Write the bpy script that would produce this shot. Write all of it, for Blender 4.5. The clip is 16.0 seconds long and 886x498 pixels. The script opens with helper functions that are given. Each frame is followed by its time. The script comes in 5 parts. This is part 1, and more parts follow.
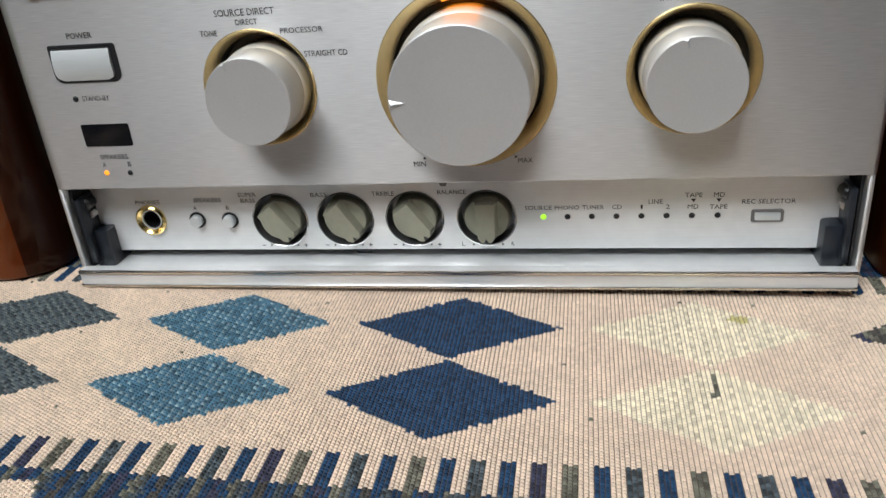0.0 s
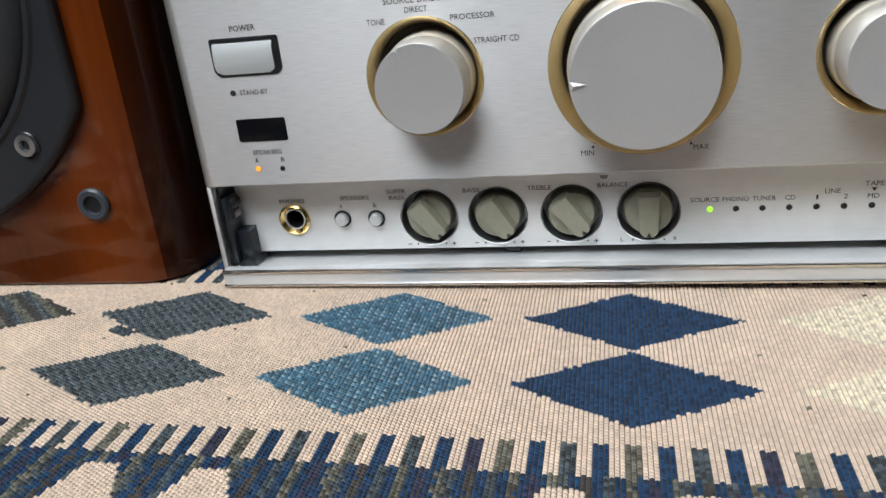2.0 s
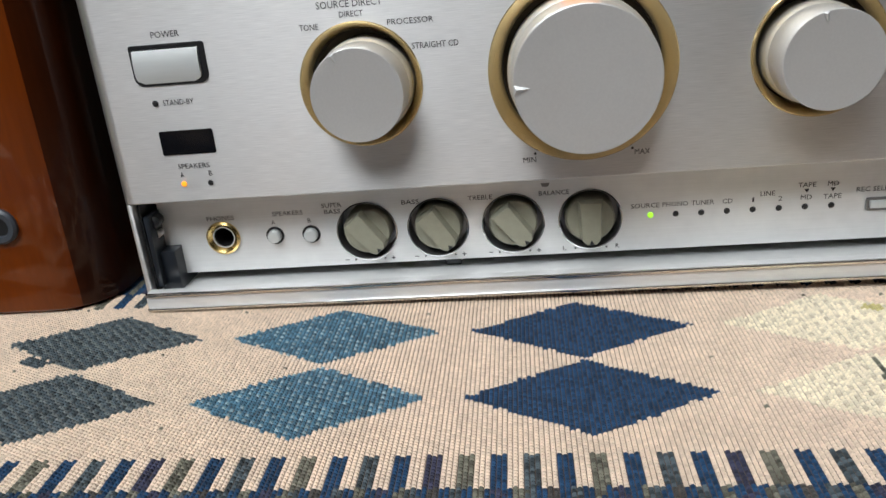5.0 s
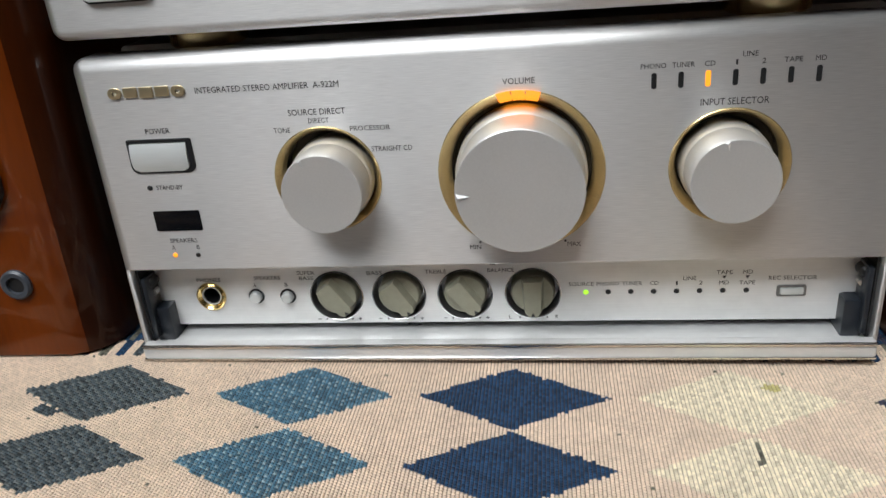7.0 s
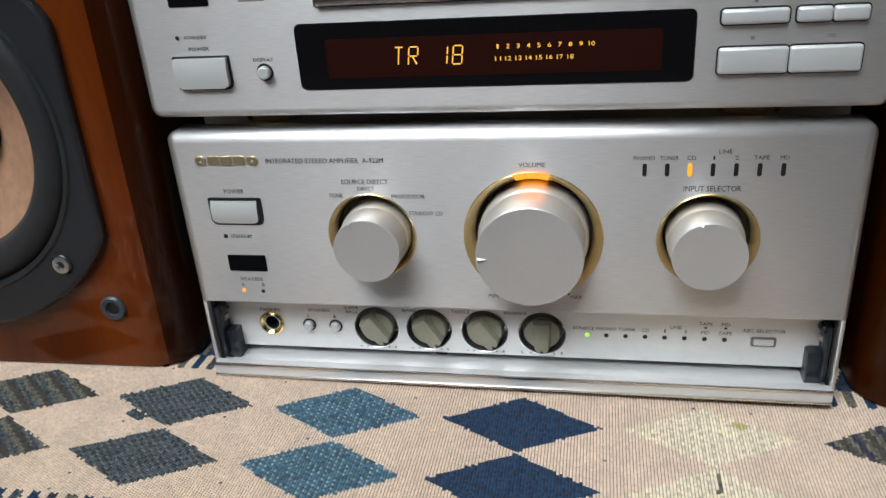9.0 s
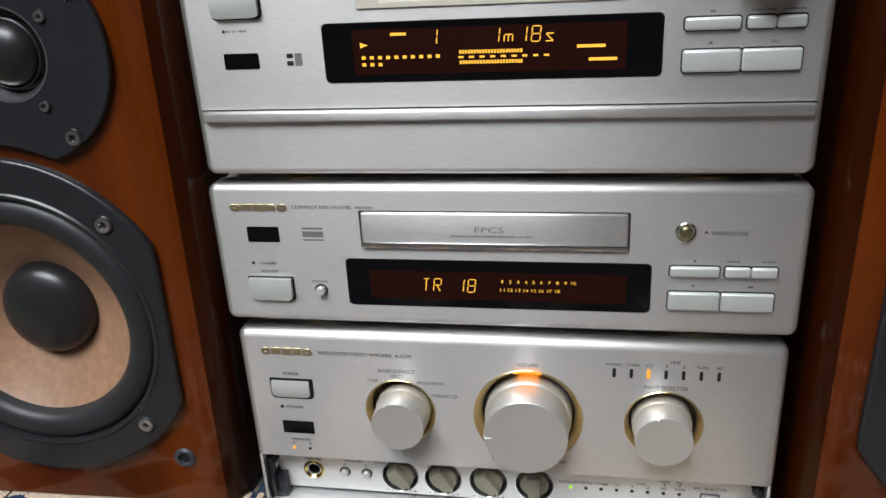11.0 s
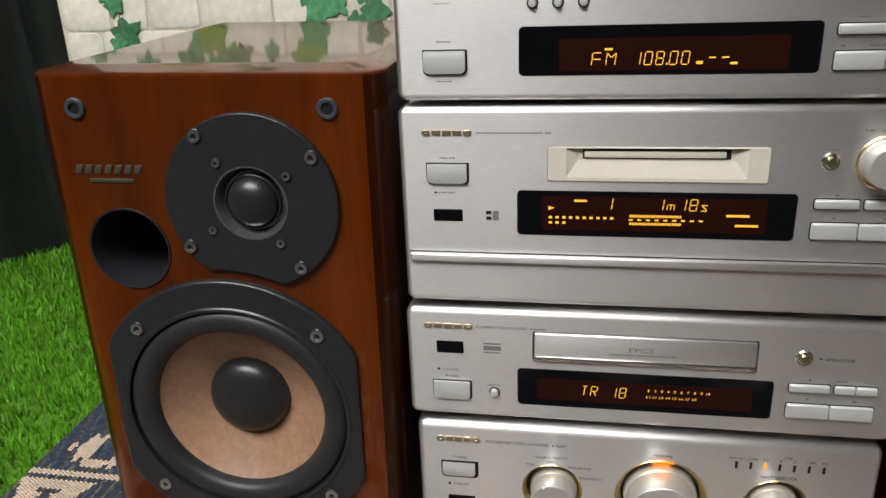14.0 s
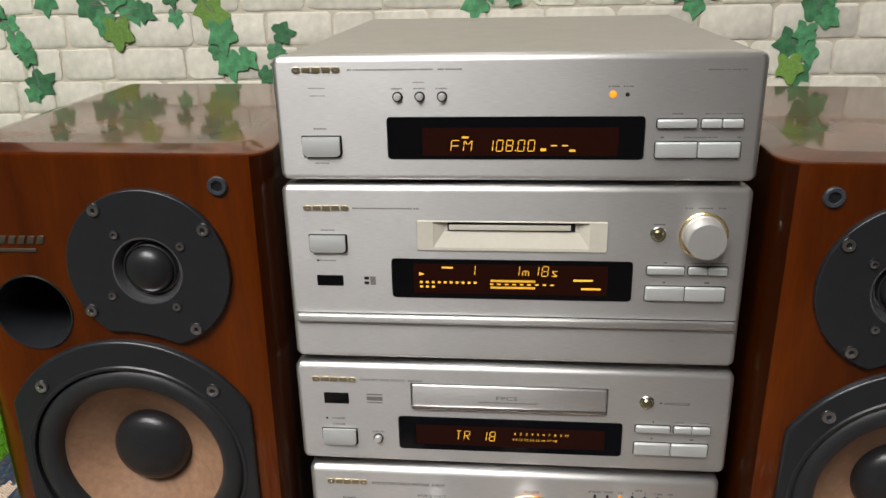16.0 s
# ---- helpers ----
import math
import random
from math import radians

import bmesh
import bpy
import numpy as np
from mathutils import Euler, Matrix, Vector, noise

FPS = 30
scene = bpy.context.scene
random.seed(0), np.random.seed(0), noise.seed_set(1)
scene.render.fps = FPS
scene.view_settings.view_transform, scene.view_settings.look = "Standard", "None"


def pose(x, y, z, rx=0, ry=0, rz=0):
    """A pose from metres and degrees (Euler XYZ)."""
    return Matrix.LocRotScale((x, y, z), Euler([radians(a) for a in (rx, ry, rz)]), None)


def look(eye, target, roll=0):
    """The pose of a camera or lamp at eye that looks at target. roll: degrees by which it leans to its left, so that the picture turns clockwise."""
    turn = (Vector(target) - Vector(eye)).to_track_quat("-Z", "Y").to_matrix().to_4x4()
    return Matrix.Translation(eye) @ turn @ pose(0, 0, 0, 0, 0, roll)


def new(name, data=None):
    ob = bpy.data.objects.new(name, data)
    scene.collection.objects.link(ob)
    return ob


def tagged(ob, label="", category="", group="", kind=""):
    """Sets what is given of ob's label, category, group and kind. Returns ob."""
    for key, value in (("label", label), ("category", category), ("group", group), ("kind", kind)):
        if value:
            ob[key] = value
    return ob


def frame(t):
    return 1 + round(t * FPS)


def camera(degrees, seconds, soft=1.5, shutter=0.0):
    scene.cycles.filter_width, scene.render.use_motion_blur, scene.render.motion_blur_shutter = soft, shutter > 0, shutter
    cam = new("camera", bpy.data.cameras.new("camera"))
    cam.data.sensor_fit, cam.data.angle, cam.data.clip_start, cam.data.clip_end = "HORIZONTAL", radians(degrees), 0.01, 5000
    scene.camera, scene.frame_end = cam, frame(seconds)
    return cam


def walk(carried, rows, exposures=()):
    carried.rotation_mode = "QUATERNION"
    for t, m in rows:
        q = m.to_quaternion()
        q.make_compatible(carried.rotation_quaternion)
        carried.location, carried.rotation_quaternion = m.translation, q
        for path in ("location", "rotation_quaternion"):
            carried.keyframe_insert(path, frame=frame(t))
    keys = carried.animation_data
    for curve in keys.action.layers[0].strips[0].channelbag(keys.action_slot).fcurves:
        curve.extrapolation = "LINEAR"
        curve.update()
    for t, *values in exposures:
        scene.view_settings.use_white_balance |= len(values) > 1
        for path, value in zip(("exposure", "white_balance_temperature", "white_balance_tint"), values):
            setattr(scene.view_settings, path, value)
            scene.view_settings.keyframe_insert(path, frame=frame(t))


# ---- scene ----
cam = camera(58.5, 16.0)
PATH = [
    (0, (0.0493, -0.2386, 0.1351), (-0.2899, 1.4977, -0.7365), -4.5),
    (0.5, (0.0325, -0.2396, 0.1311), (-0.3214, 1.5027, -0.7218), -4.8),
    (1, (0.0187, -0.2416, 0.1262), (-0.3619, 1.5066, -0.7020), -5.2),
    (1.5, (0.0099, -0.2435, 0.1223), (-0.3944, 1.5125, -0.6784), -5.5),
    (2, (0.0049, -0.2455, 0.1203), (-0.4092, 1.5224, -0.6488), -5.6),
    (2.5, (-0.0079, -0.2435, 0.1144), (-0.4190, 1.5342, -0.6330), -5.8),
    (3, (-0.0099, -0.2426, 0.1134), (-0.3875, 1.5500, -0.6172), -5.6),
    (3.5, (-0.0079, -0.2426, 0.1134), (-0.3520, 1.5589, -0.6133), -5.6),
    (4, (-0.0059, -0.2416, 0.1124), (-0.2840, 1.5737, -0.6084), -5.2),
    (4.5, (-0.0049, -0.2406, 0.1134), (-0.2347, 1.5776, -0.6172), -4.9),
    (4.7, (-0.0069, -0.2406, 0.1114), (-0.2090, 1.5845, -0.6064), -4.7),
    (6.8, (0.0217, -0.2514, 0.1548), (-0.2189, 1.5382, -0.6389), -3.9),
    (7, (0.0227, -0.2544, 0.1607), (-0.2376, 1.5273, -0.6448), -4),
    (7.5, (0.0365, -0.2633, 0.1696), (-0.2741, 1.4928, -0.6725), -4.1),
    (8, (0.0473, -0.2731, 0.1765), (-0.2968, 1.4701, -0.6794), -4.1),
    (8.5, (0.0444, -0.2810, 0.1883), (-0.3214, 1.4583, -0.6675), -3.9),
    (9, (0.0375, -0.2909, 0.2071), (-0.3274, 1.4563, -0.6310), -3.5),
    (9.5, (0.0365, -0.3027, 0.2288), (-0.3155, 1.4622, -0.5768), -3),
    (10, (0.0385, -0.3244, 0.2573), (-0.2997, 1.4622, -0.5048), -2.7),
    (10.2, (0.0394, -0.3293, 0.2672), (-0.2958, 1.4652, -0.4772), -2.5),
    (12.3, (0.0256, -0.3737, 0.3678), (-0.3155, 1.4169, -0.3855), -2.5),
    (12.5, (0.0148, -0.3796, 0.3727), (-0.3283, 1.4129, -0.3757), -2.4),
    (13, (-0.0108, -0.3934, 0.3855), (-0.3540, 1.4041, -0.3481), -2.1),
    (13.5, (-0.0296, -0.4062, 0.3934), (-0.3757, 1.3942, -0.3323), -1.9),
    (14, (-0.0424, -0.4190, 0.4013), (-0.3747, 1.3873, -0.3155), -1.6),
    (14.5, (-0.0335, -0.4319, 0.4210), (-0.3421, 1.3843, -0.2830), -1.4),
    (15, (-0.0187, -0.4417, 0.4329), (-0.2928, 1.3883, -0.2495), -1.1),
    (15.5, (-0.0089, -0.4447, 0.4398), (-0.2406, 1.3903, -0.2435), -0.8),
    (16, (0.0010, -0.4496, 0.4447), (-0.1864, 1.3922, -0.2357), -0.6),
]
LEVEL = pose(0, 0, 0, 0, 0.68, 0)
walk(cam, [(t, LEVEL @ look(eye, target, roll)) for t, eye, target, roll in PATH], [(0, 0.03, 6250, 9), (2.5, 0.05, 6100, 9), (4.5, 0.05, 6250, 9), (7, -0.04, 6350, 9.5), (9.5, -0.03, 6150, 9), (13, -0.10, 6750, 11.5), (16, -0.15, 6850, 12)])


# ---- light ----
world = bpy.data.worlds.new("room_air")
scene.world = world
world.use_nodes = True
world.node_tree.nodes["Background"].inputs[0].default_value = (0.9, 0.95, 1.0, 1)
world.node_tree.nodes["Background"].inputs[1].default_value = 0.012


def area(name, at, target, size, power, colour):
    lamp = bpy.data.lights.new(name, "AREA")
    lamp.shape, lamp.size, lamp.size_y = "RECTANGLE", size[0], size[1]
    lamp.energy, lamp.color = power, colour
    ob = new(name, lamp)
    ob.matrix_world = look(at, target)
    return ob


area("ceiling_lamp_light", (-0.50, -1.15, 2.2), (-0.03, -0.1, 0.1), (1.5, 1.5), 122, (0.95, 0.98, 1.0))

# ---- materials ----


def material(name, colour, rough=0.5, metal=0.0, **more):
    m = bpy.data.materials.new(name)
    m.use_nodes = True
    b = m.node_tree.nodes["Principled BSDF"]
    b.inputs["Base Color"].default_value = (*colour, 1)
    b.inputs["Roughness"].default_value = rough
    b.inputs["Metallic"].default_value = metal
    for key, value in more.items():
        b.inputs[key.replace("_", " ")].default_value = value
    return m


def nodes_of(m):
    return m.node_tree.nodes, m.node_tree.links, m.node_tree.nodes["Principled BSDF"]


def grain(m, scale, stretch=(1, 1, 1), low=0.8, high=1.15, bump=0.0, distance=0.001, detail=4, rough=None, coarse=None):
    """Two scales of noise on colour, an optional relief and a rougher and a smoother share."""
    n, l, b = nodes_of(m)
    co = n.new("ShaderNodeTexCoord")
    mp = n.new("ShaderNodeMapping")
    mp.inputs["Scale"].default_value = stretch
    l.new(co.outputs["Object"], mp.inputs["Vector"])
    fine = n.new("ShaderNodeTexNoise")
    fine.inputs["Scale"].default_value, fine.inputs["Detail"].default_value = scale, detail
    l.new(mp.outputs[0], fine.inputs["Vector"])
    wide = n.new("ShaderNodeTexNoise")
    wide.inputs["Scale"].default_value = coarse or scale / 12
    l.new(co.outputs["Object"], wide.inputs["Vector"])
    mix = n.new("ShaderNodeMath")
    mix.operation = "ADD"
    l.new(fine.outputs[0], mix.inputs[0])
    l.new(wide.outputs[0], mix.inputs[1])
    rng = n.new("ShaderNodeMapRange")
    rng.inputs[1].default_value, rng.inputs[2].default_value = 0.6, 1.4
    rng.inputs[3].default_value, rng.inputs[4].default_value = low, high
    l.new(mix.outputs[0], rng.inputs[0])
    mul = n.new("ShaderNodeVectorMath")
    mul.operation = "SCALE"
    mul.inputs[0].default_value = b.inputs["Base Color"].default_value[:3]
    l.new(rng.outputs[0], mul.inputs["Scale"])
    l.new(mul.outputs[0], b.inputs["Base Color"])
    if bump:
        bp = n.new("ShaderNodeBump")
        bp.inputs["Strength"].default_value, bp.inputs["Distance"].default_value = bump, distance
        l.new(fine.outputs[0], bp.inputs["Height"])
        l.new(bp.outputs[0], b.inputs["Normal"])
    if rough:
        rr = n.new("ShaderNodeMapRange")
        rr.inputs[1].default_value, rr.inputs[2].default_value = 0.3, 0.7
        rr.inputs[3].default_value, rr.inputs[4].default_value = rough
        l.new(fine.outputs[0], rr.inputs[0])
        l.new(rr.outputs[0], b.inputs["Roughness"])
    return m


def glow(name, colour, strength):
    m = material(name, tuple(c * 0.5 for c in colour), 0.4, Specular_IOR_Level=0.2)
    b = m.node_tree.nodes["Principled BSDF"]
    b.inputs["Emission Color"].default_value = (*colour, 1)
    b.inputs["Emission Strength"].default_value = strength
    return m


def jitter(m, amount):
    """A small shift of brightness from piece to piece."""
    n, l, b = nodes_of(m)
    info = n.new("ShaderNodeObjectInfo")
    rng = n.new("ShaderNodeMapRange")
    rng.inputs[3].default_value, rng.inputs[4].default_value = 1 - amount, 1 + amount
    l.new(info.outputs["Random"], rng.inputs[0])
    mul = n.new("ShaderNodeVectorMath")
    mul.operation = "SCALE"
    src = b.inputs["Base Color"].links
    if src:
        l.new(src[0].from_socket, mul.inputs[0])
    else:
        mul.inputs[0].default_value = b.inputs["Base Color"].default_value[:3]
    l.new(rng.outputs[0], mul.inputs["Scale"])
    l.new(mul.outputs[0], b.inputs["Base Color"])
    return m


def island(m, low, high):
    """A small shift of brightness from stitch to stitch or blade to blade."""
    n, l, b = nodes_of(m)
    geo = n.new("ShaderNodeNewGeometry")
    rng = n.new("ShaderNodeMapRange")
    rng.inputs[3].default_value, rng.inputs[4].default_value = low, high
    l.new(geo.outputs["Random Per Island"], rng.inputs[0])
    co = n.new("ShaderNodeTexCoord")
    wide = n.new("ShaderNodeTexNoise")
    wide.inputs["Scale"].default_value = 60
    l.new(co.outputs["Object"], wide.inputs["Vector"])
    r2 = n.new("ShaderNodeMapRange")
    r2.inputs[1].default_value, r2.inputs[2].default_value = 0.3, 0.7
    r2.inputs[3].default_value, r2.inputs[4].default_value = 0.93, 1.07
    l.new(wide.outputs[0], r2.inputs[0])
    both = n.new("ShaderNodeMath")
    both.operation = "MULTIPLY"
    l.new(rng.outputs[0], both.inputs[0])
    l.new(r2.outputs[0], both.inputs[1])
    mul = n.new("ShaderNodeVectorMath")
    mul.operation = "SCALE"
    mul.inputs[0].default_value = b.inputs["Base Color"].default_value[:3]
    l.new(both.outputs[0], mul.inputs["Scale"])
    l.new(mul.outputs[0], b.inputs["Base Color"])
    return m


def brushed(m, amount):
    """Brushing along x spreads the gloss upright."""
    n, l, b = nodes_of(m)
    t = n.new("ShaderNodeCombineXYZ")
    t.inputs[2].default_value = 1.0
    b.inputs["Anisotropic"].default_value = amount
    l.new(t.outputs[0], b.inputs["Tangent"])
    return m


ALU = brushed(grain(material("brushed_aluminium", (0.75, 0.74, 0.73), 0.42, 0.9), 5200, (0.03, 1, 1), 0.80, 1.13, 0.06, 0.0002, 2, (0.37, 0.46), 9), 0.8)
ALU_SMOOTH = grain(material("satin_aluminium", (0.77, 0.76, 0.74), 0.42, 0.68), 1400, (1, 1, 1), 0.96, 1.04, 0.04, 0.0002, 3, None, 40)
ALU_BRIGHT = material("polished_aluminium", (0.85, 0.84, 0.82), 0.22, 1.0)
BUTTON = grain(material("satin_button", (0.68, 0.70, 0.69), 0.36, 0.35), 800, (0.1, 1, 1), 0.95, 1.05, 0.05, 0.0002)
CASE = grain(material("painted_steel_case", (0.42, 0.40, 0.36), 0.5, 0.5), 700, (1, 1, 1), 0.92, 1.08, 0.08, 0.0003)
GOLD = grain(material("gold_ring", (0.80, 0.62, 0.32), 0.26, 0.9), 500, (1, 1, 1), 0.85, 1.1)
GOLD_DULL = material("gold_badge", (0.62, 0.52, 0.33), 0.3, 0.85)
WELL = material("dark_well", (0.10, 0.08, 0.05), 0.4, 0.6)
BLACK = grain(material("black_plastic", (0.012, 0.012, 0.013), 0.4), 300, (1, 1, 1), 0.7, 1.3)
GLASS = material("display_window", (0.004, 0.004, 0.005), 0.08, Specular_IOR_Level=0.22)
RED_GLASS = glow("display_backing", (0.035, 0.006, 0.003), 0.06)
AMBER = glow("amber_segments", (1.0, 0.52, 0.06), 1.0)
ORANGE = glow("orange_lamp", (1.0, 0.32, 0.02), 1.3)
GREEN = glow("green_lamp", (0.45, 1.0, 0.05), 1.0)
INK = material("black_print", (0.012, 0.012, 0.014), 0.6)
INK_SOFT = material("grey_print", (0.22, 0.21, 0.20), 0.6)
DIAL = grain(material("khaki_plastic", (0.31, 0.30, 0.225), 0.5), 400, (1, 1, 1), 0.9, 1.1)
CHROME = material("chrome", (0.55, 0.55, 0.56), 0.16, 1.0)
GUNMETAL = grain(material("gunmetal_well", (0.24, 0.24, 0.24), 0.35, 0.8), 300, (1, 1, 1), 0.8, 1.2)
BRASS = material("brass", (0.75, 0.55, 0.22), 0.22, 1.0)
CREAM_PLASTIC = grain(material("cream_plastic", (0.72, 0.68, 0.58), 0.4), 300, (1, 1, 1), 0.95, 1.05)
BRACKET = grain(material("bracket_plastic", (0.012, 0.015, 0.020), 0.3), 200, (1, 1, 1), 0.7, 1.3)
BAFFLE = grain(material("driver_plate", (0.020, 0.0215, 0.0245), 0.30), 900, (1, 1, 1), 0.85, 1.15, 0.15, 0.0003)
RUBBER = grain(material("rubber_surround", (0.022, 0.023, 0.026), 0.45), 300, (1, 1, 1), 0.8, 1.2)
CONE = grain(material("paper_cone", (0.36, 0.205, 0.125), 0.46), 220, (1, 1, 1), 0.72, 1.25, 0.25, 0.0006, 6, None, 22)
CAP = grain(material("dust_cap", (0.02, 0.02, 0.022), 0.32), 500, (1, 1, 1), 0.8, 1.2)
STEEL = material("screw_steel", (0.70, 0.70, 0.71), 0.28, 1.0)
PEG = material("grey_socket", (0.045, 0.052, 0.064), 0.42)
BADGE = material("badge_metal", (0.15, 0.13, 0.10), 0.4, 0.7)
HORN = material("tweeter_horn_gloss", (0.30, 0.30, 0.32), 0.22, 0.8)


def veneer(name="glossy_veneer", tone=1.0, coat=0.95):
    """Glossy reddish-brown wood: long upright figure, pores and a clear coat."""
    m = material(name, (0.2, 0.06, 0.02), 0.35)
    n, l, b = nodes_of(m)
    b.inputs["Coat Weight"].default_value, b.inputs["Coat Roughness"].default_value = coat, 0.055
    b.inputs["Specular IOR Level"].default_value = 0.1
    co = n.new("ShaderNodeTexCoord")
    mp = n.new("ShaderNodeMapping")
    mp.inputs["Scale"].default_value = (1, 1, 0.12)
    l.new(co.outputs["Object"], mp.inputs[0])
    figure = n.new("ShaderNodeTexNoise")
    figure.inputs["Scale"].default_value, figure.inputs["Detail"].default_value, figure.inputs["Distortion"].default_value = 22, 6, 0.6
    l.new(mp.outputs[0], figure.inputs["Vector"])
    pores = n.new("ShaderNodeTexNoise")
    pores.inputs["Scale"].default_value, pores.inputs["Detail"].default_value = 420, 3
    l.new(mp.outputs[0], pores.inputs["Vector"])
    ramp = n.new("ShaderNodeValToRGB")
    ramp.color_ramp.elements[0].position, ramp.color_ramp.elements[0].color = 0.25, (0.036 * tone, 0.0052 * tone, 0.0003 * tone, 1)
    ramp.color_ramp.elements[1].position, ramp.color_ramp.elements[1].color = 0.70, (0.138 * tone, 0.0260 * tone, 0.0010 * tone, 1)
    l.new(figure.outputs[0], ramp.inputs[0])
    dark = n.new("ShaderNodeMapRange")
    dark.inputs[1].default_value, dark.inputs[2].default_value = 0.35, 0.6
    dark.inputs[3].default_value, dark.inputs[4].default_value = 0.9, 1.03
    l.new(pores.outputs[0], dark.inputs[0])
    mul = n.new("ShaderNodeVectorMath")
    mul.operation = "SCALE"
    l.new(ramp.outputs[0], mul.inputs[0])
    l.new(dark.outputs[0], mul.inputs["Scale"])
    l.new(mul.outputs[0], b.inputs["Base Color"])
    return m


WOOD = veneer()
# Same veneer, with the shade beside the stack put into its colour.
SHADED_WOOD = veneer("shaded_veneer", 0.25, 0.35)
YARN = {
    "cream": island(material("cream_yarn", (0.75, 0.60, 0.468), 0.9), 0.86, 1.08),
    "navy": island(material("navy_yarn", (0.009, 0.041, 0.098), 0.9), 0.6, 1.5),
    "blue": island(material("light_blue_yarn", (0.060, 0.140, 0.200), 0.9), 0.65, 1.5),
    "slate": island(material("slate_yarn", (0.055, 0.072, 0.082), 0.9), 0.4, 1.7),
    "ivory": island(material("ivory_yarn", (0.86, 0.765, 0.58), 0.9), 0.8, 1.1),
    "olive": island(material("olive_yarn", (0.13, 0.125, 0.095), 0.9), 0.45, 1.6),
    "plum": island(material("plum_yarn", (0.032, 0.034, 0.065), 0.9), 0.6, 1.5),
    "yellow": island(material("yellow_yarn", (0.55, 0.48, 0.20), 0.9), 0.8, 1.1),
    "pale": island(material("pale_blue_yarn", (0.24, 0.34, 0.38), 0.9), 0.7, 1.3),
    "ash": island(material("ash_yarn", (0.13, 0.145, 0.145), 0.9), 0.6, 1.3),
    "tan": island(material("tan_yarn", (0.66, 0.575, 0.43), 0.9), 0.8, 1.1),
    "dark": island(material("charcoal_yarn", (0.06, 0.055, 0.05), 0.9), 0.7, 1.3),
}
BACKING = grain(material("rug_backing", (0.075, 0.05, 0.035), 0.95), 300, (1, 1, 1), 0.8, 1.2)
TURF = island(material("turf_blade", (0.11, 0.36, 0.008), 0.6), 0.7, 1.25)
TURF_BASE = grain(material("turf_backing", (0.07, 0.20, 0.008), 0.9), 150, (1, 1, 1), 0.6, 1.4)
# Unseen floor beyond the rug, darkened so the veneer mirrors little.
CARPET = grain(material("brown_carpet", (0.028, 0.020, 0.015), 0.95), 300, (1, 1, 1), 0.85, 1.15, 0.4, 0.002)
STRIP = brushed(grain(material("pale_anodised", (0.80, 0.80, 0.79), 0.4, 0.45), 2400, (0.02, 1, 1), 0.95, 1.05, 0.05, 0.0002), 0.4)
MORTAR = grain(material("pale_mortar", (0.66, 0.60, 0.49), 0.8), 120, (1, 1, 1), 0.75, 1.2)
BRICK = jitter(grain(material("whitewashed_brick", (0.84, 0.80, 0.69), 0.8), 110, (1, 1, 1), 0.78, 1.10, 0.15, 0.0005, 6, None, 26), 0.06)
LEAF = jitter(grain(material("ivy_leaf", (0.065, 0.235, 0.105), 0.6), 55, (1, 1, 1), 0.5, 1.7, 0.0, 0.001, 5), 0.35)
LEAF_PALE = jitter(grain(material("young_ivy_leaf", (0.20, 0.37, 0.08), 0.5), 160, (1, 1, 1), 0.6, 1.4), 0.2)
STEM = material("vine_stem", (0.16, 0.17, 0.15), 0.7)
# Unseen walls: the room's dimness is put into their colour.
WALL = grain(material("dimmed_wall", (0.045, 0.043, 0.041), 0.8), 60, (1, 1, 1), 0.95, 1.05)
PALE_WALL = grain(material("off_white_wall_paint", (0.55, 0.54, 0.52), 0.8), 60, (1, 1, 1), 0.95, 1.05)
CURTAIN = grain(material("black_green_cloth", (0.020, 0.025, 0.022), 0.6), 120, (1, 1, 0.2), 0.6, 1.6)
LAMP = glow("lamp_diffuser", (1.0, 0.97, 0.93), 2.0)

# ---- mesh helpers ----
BASE = {}


def thing(name, at, label, category, group=""):
    ob = new(name)
    ob.location = at
    ob.empty_display_size = 0.02
    BASE[ob.name] = Vector(at)
    return tagged(ob, label, category, group)


def base_of(ob):
    while ob.parent:
        ob = ob.parent
    return BASE.get(ob.name, Vector())


def mesh_of(name, bm, mat, smooth=True):
    me = bpy.data.meshes.new(name)
    bmesh.ops.recalc_face_normals(bm, faces=bm.faces)
    bm.to_mesh(me)
    bm.free()
    for m in mat if isinstance(mat, (list, tuple)) else [mat]:
        me.materials.append(m)
    if smooth:
        me.shade_smooth()
        me.set_sharp_from_angle(angle=radians(32))
    return me


def part(name, bm, mat, parent, label="", smooth=True):
    """One mesh under a thing or a part; its corners are given in the world."""
    bmesh.ops.translate(bm, vec=-base_of(parent), verts=bm.verts)
    ob = new(name, mesh_of(name, bm, mat, smooth))
    ob.parent = parent
    return tagged(ob, label)


def structure(name, bm, mat, label, category, smooth=True):
    return tagged(new(name, mesh_of(name, bm, mat, smooth)), label, category, kind="structure")


def box(x0, x1, y0, y1, z0, z1, r=0.0, segments=2, bm=None):
    own = bmesh.new()
    bmesh.ops.create_cube(own, size=1, matrix=Matrix.Translation(((x0 + x1) / 2, (y0 + y1) / 2, (z0 + z1) / 2)) @ Matrix.Diagonal((x1 - x0, y1 - y0, z1 - z0, 1)))
    if r:
        bmesh.ops.bevel(own, geom=own.edges[:], offset=r, segments=segments, affect="EDGES", profile=0.5)
    return joined(bm, own)


def joined(bm, own):
    if bm is None:
        return own
    me = bpy.data.meshes.new("joint")
    own.to_mesh(me)
    own.free()
    bm.from_mesh(me)
    bpy.data.meshes.remove(me)
    return bm


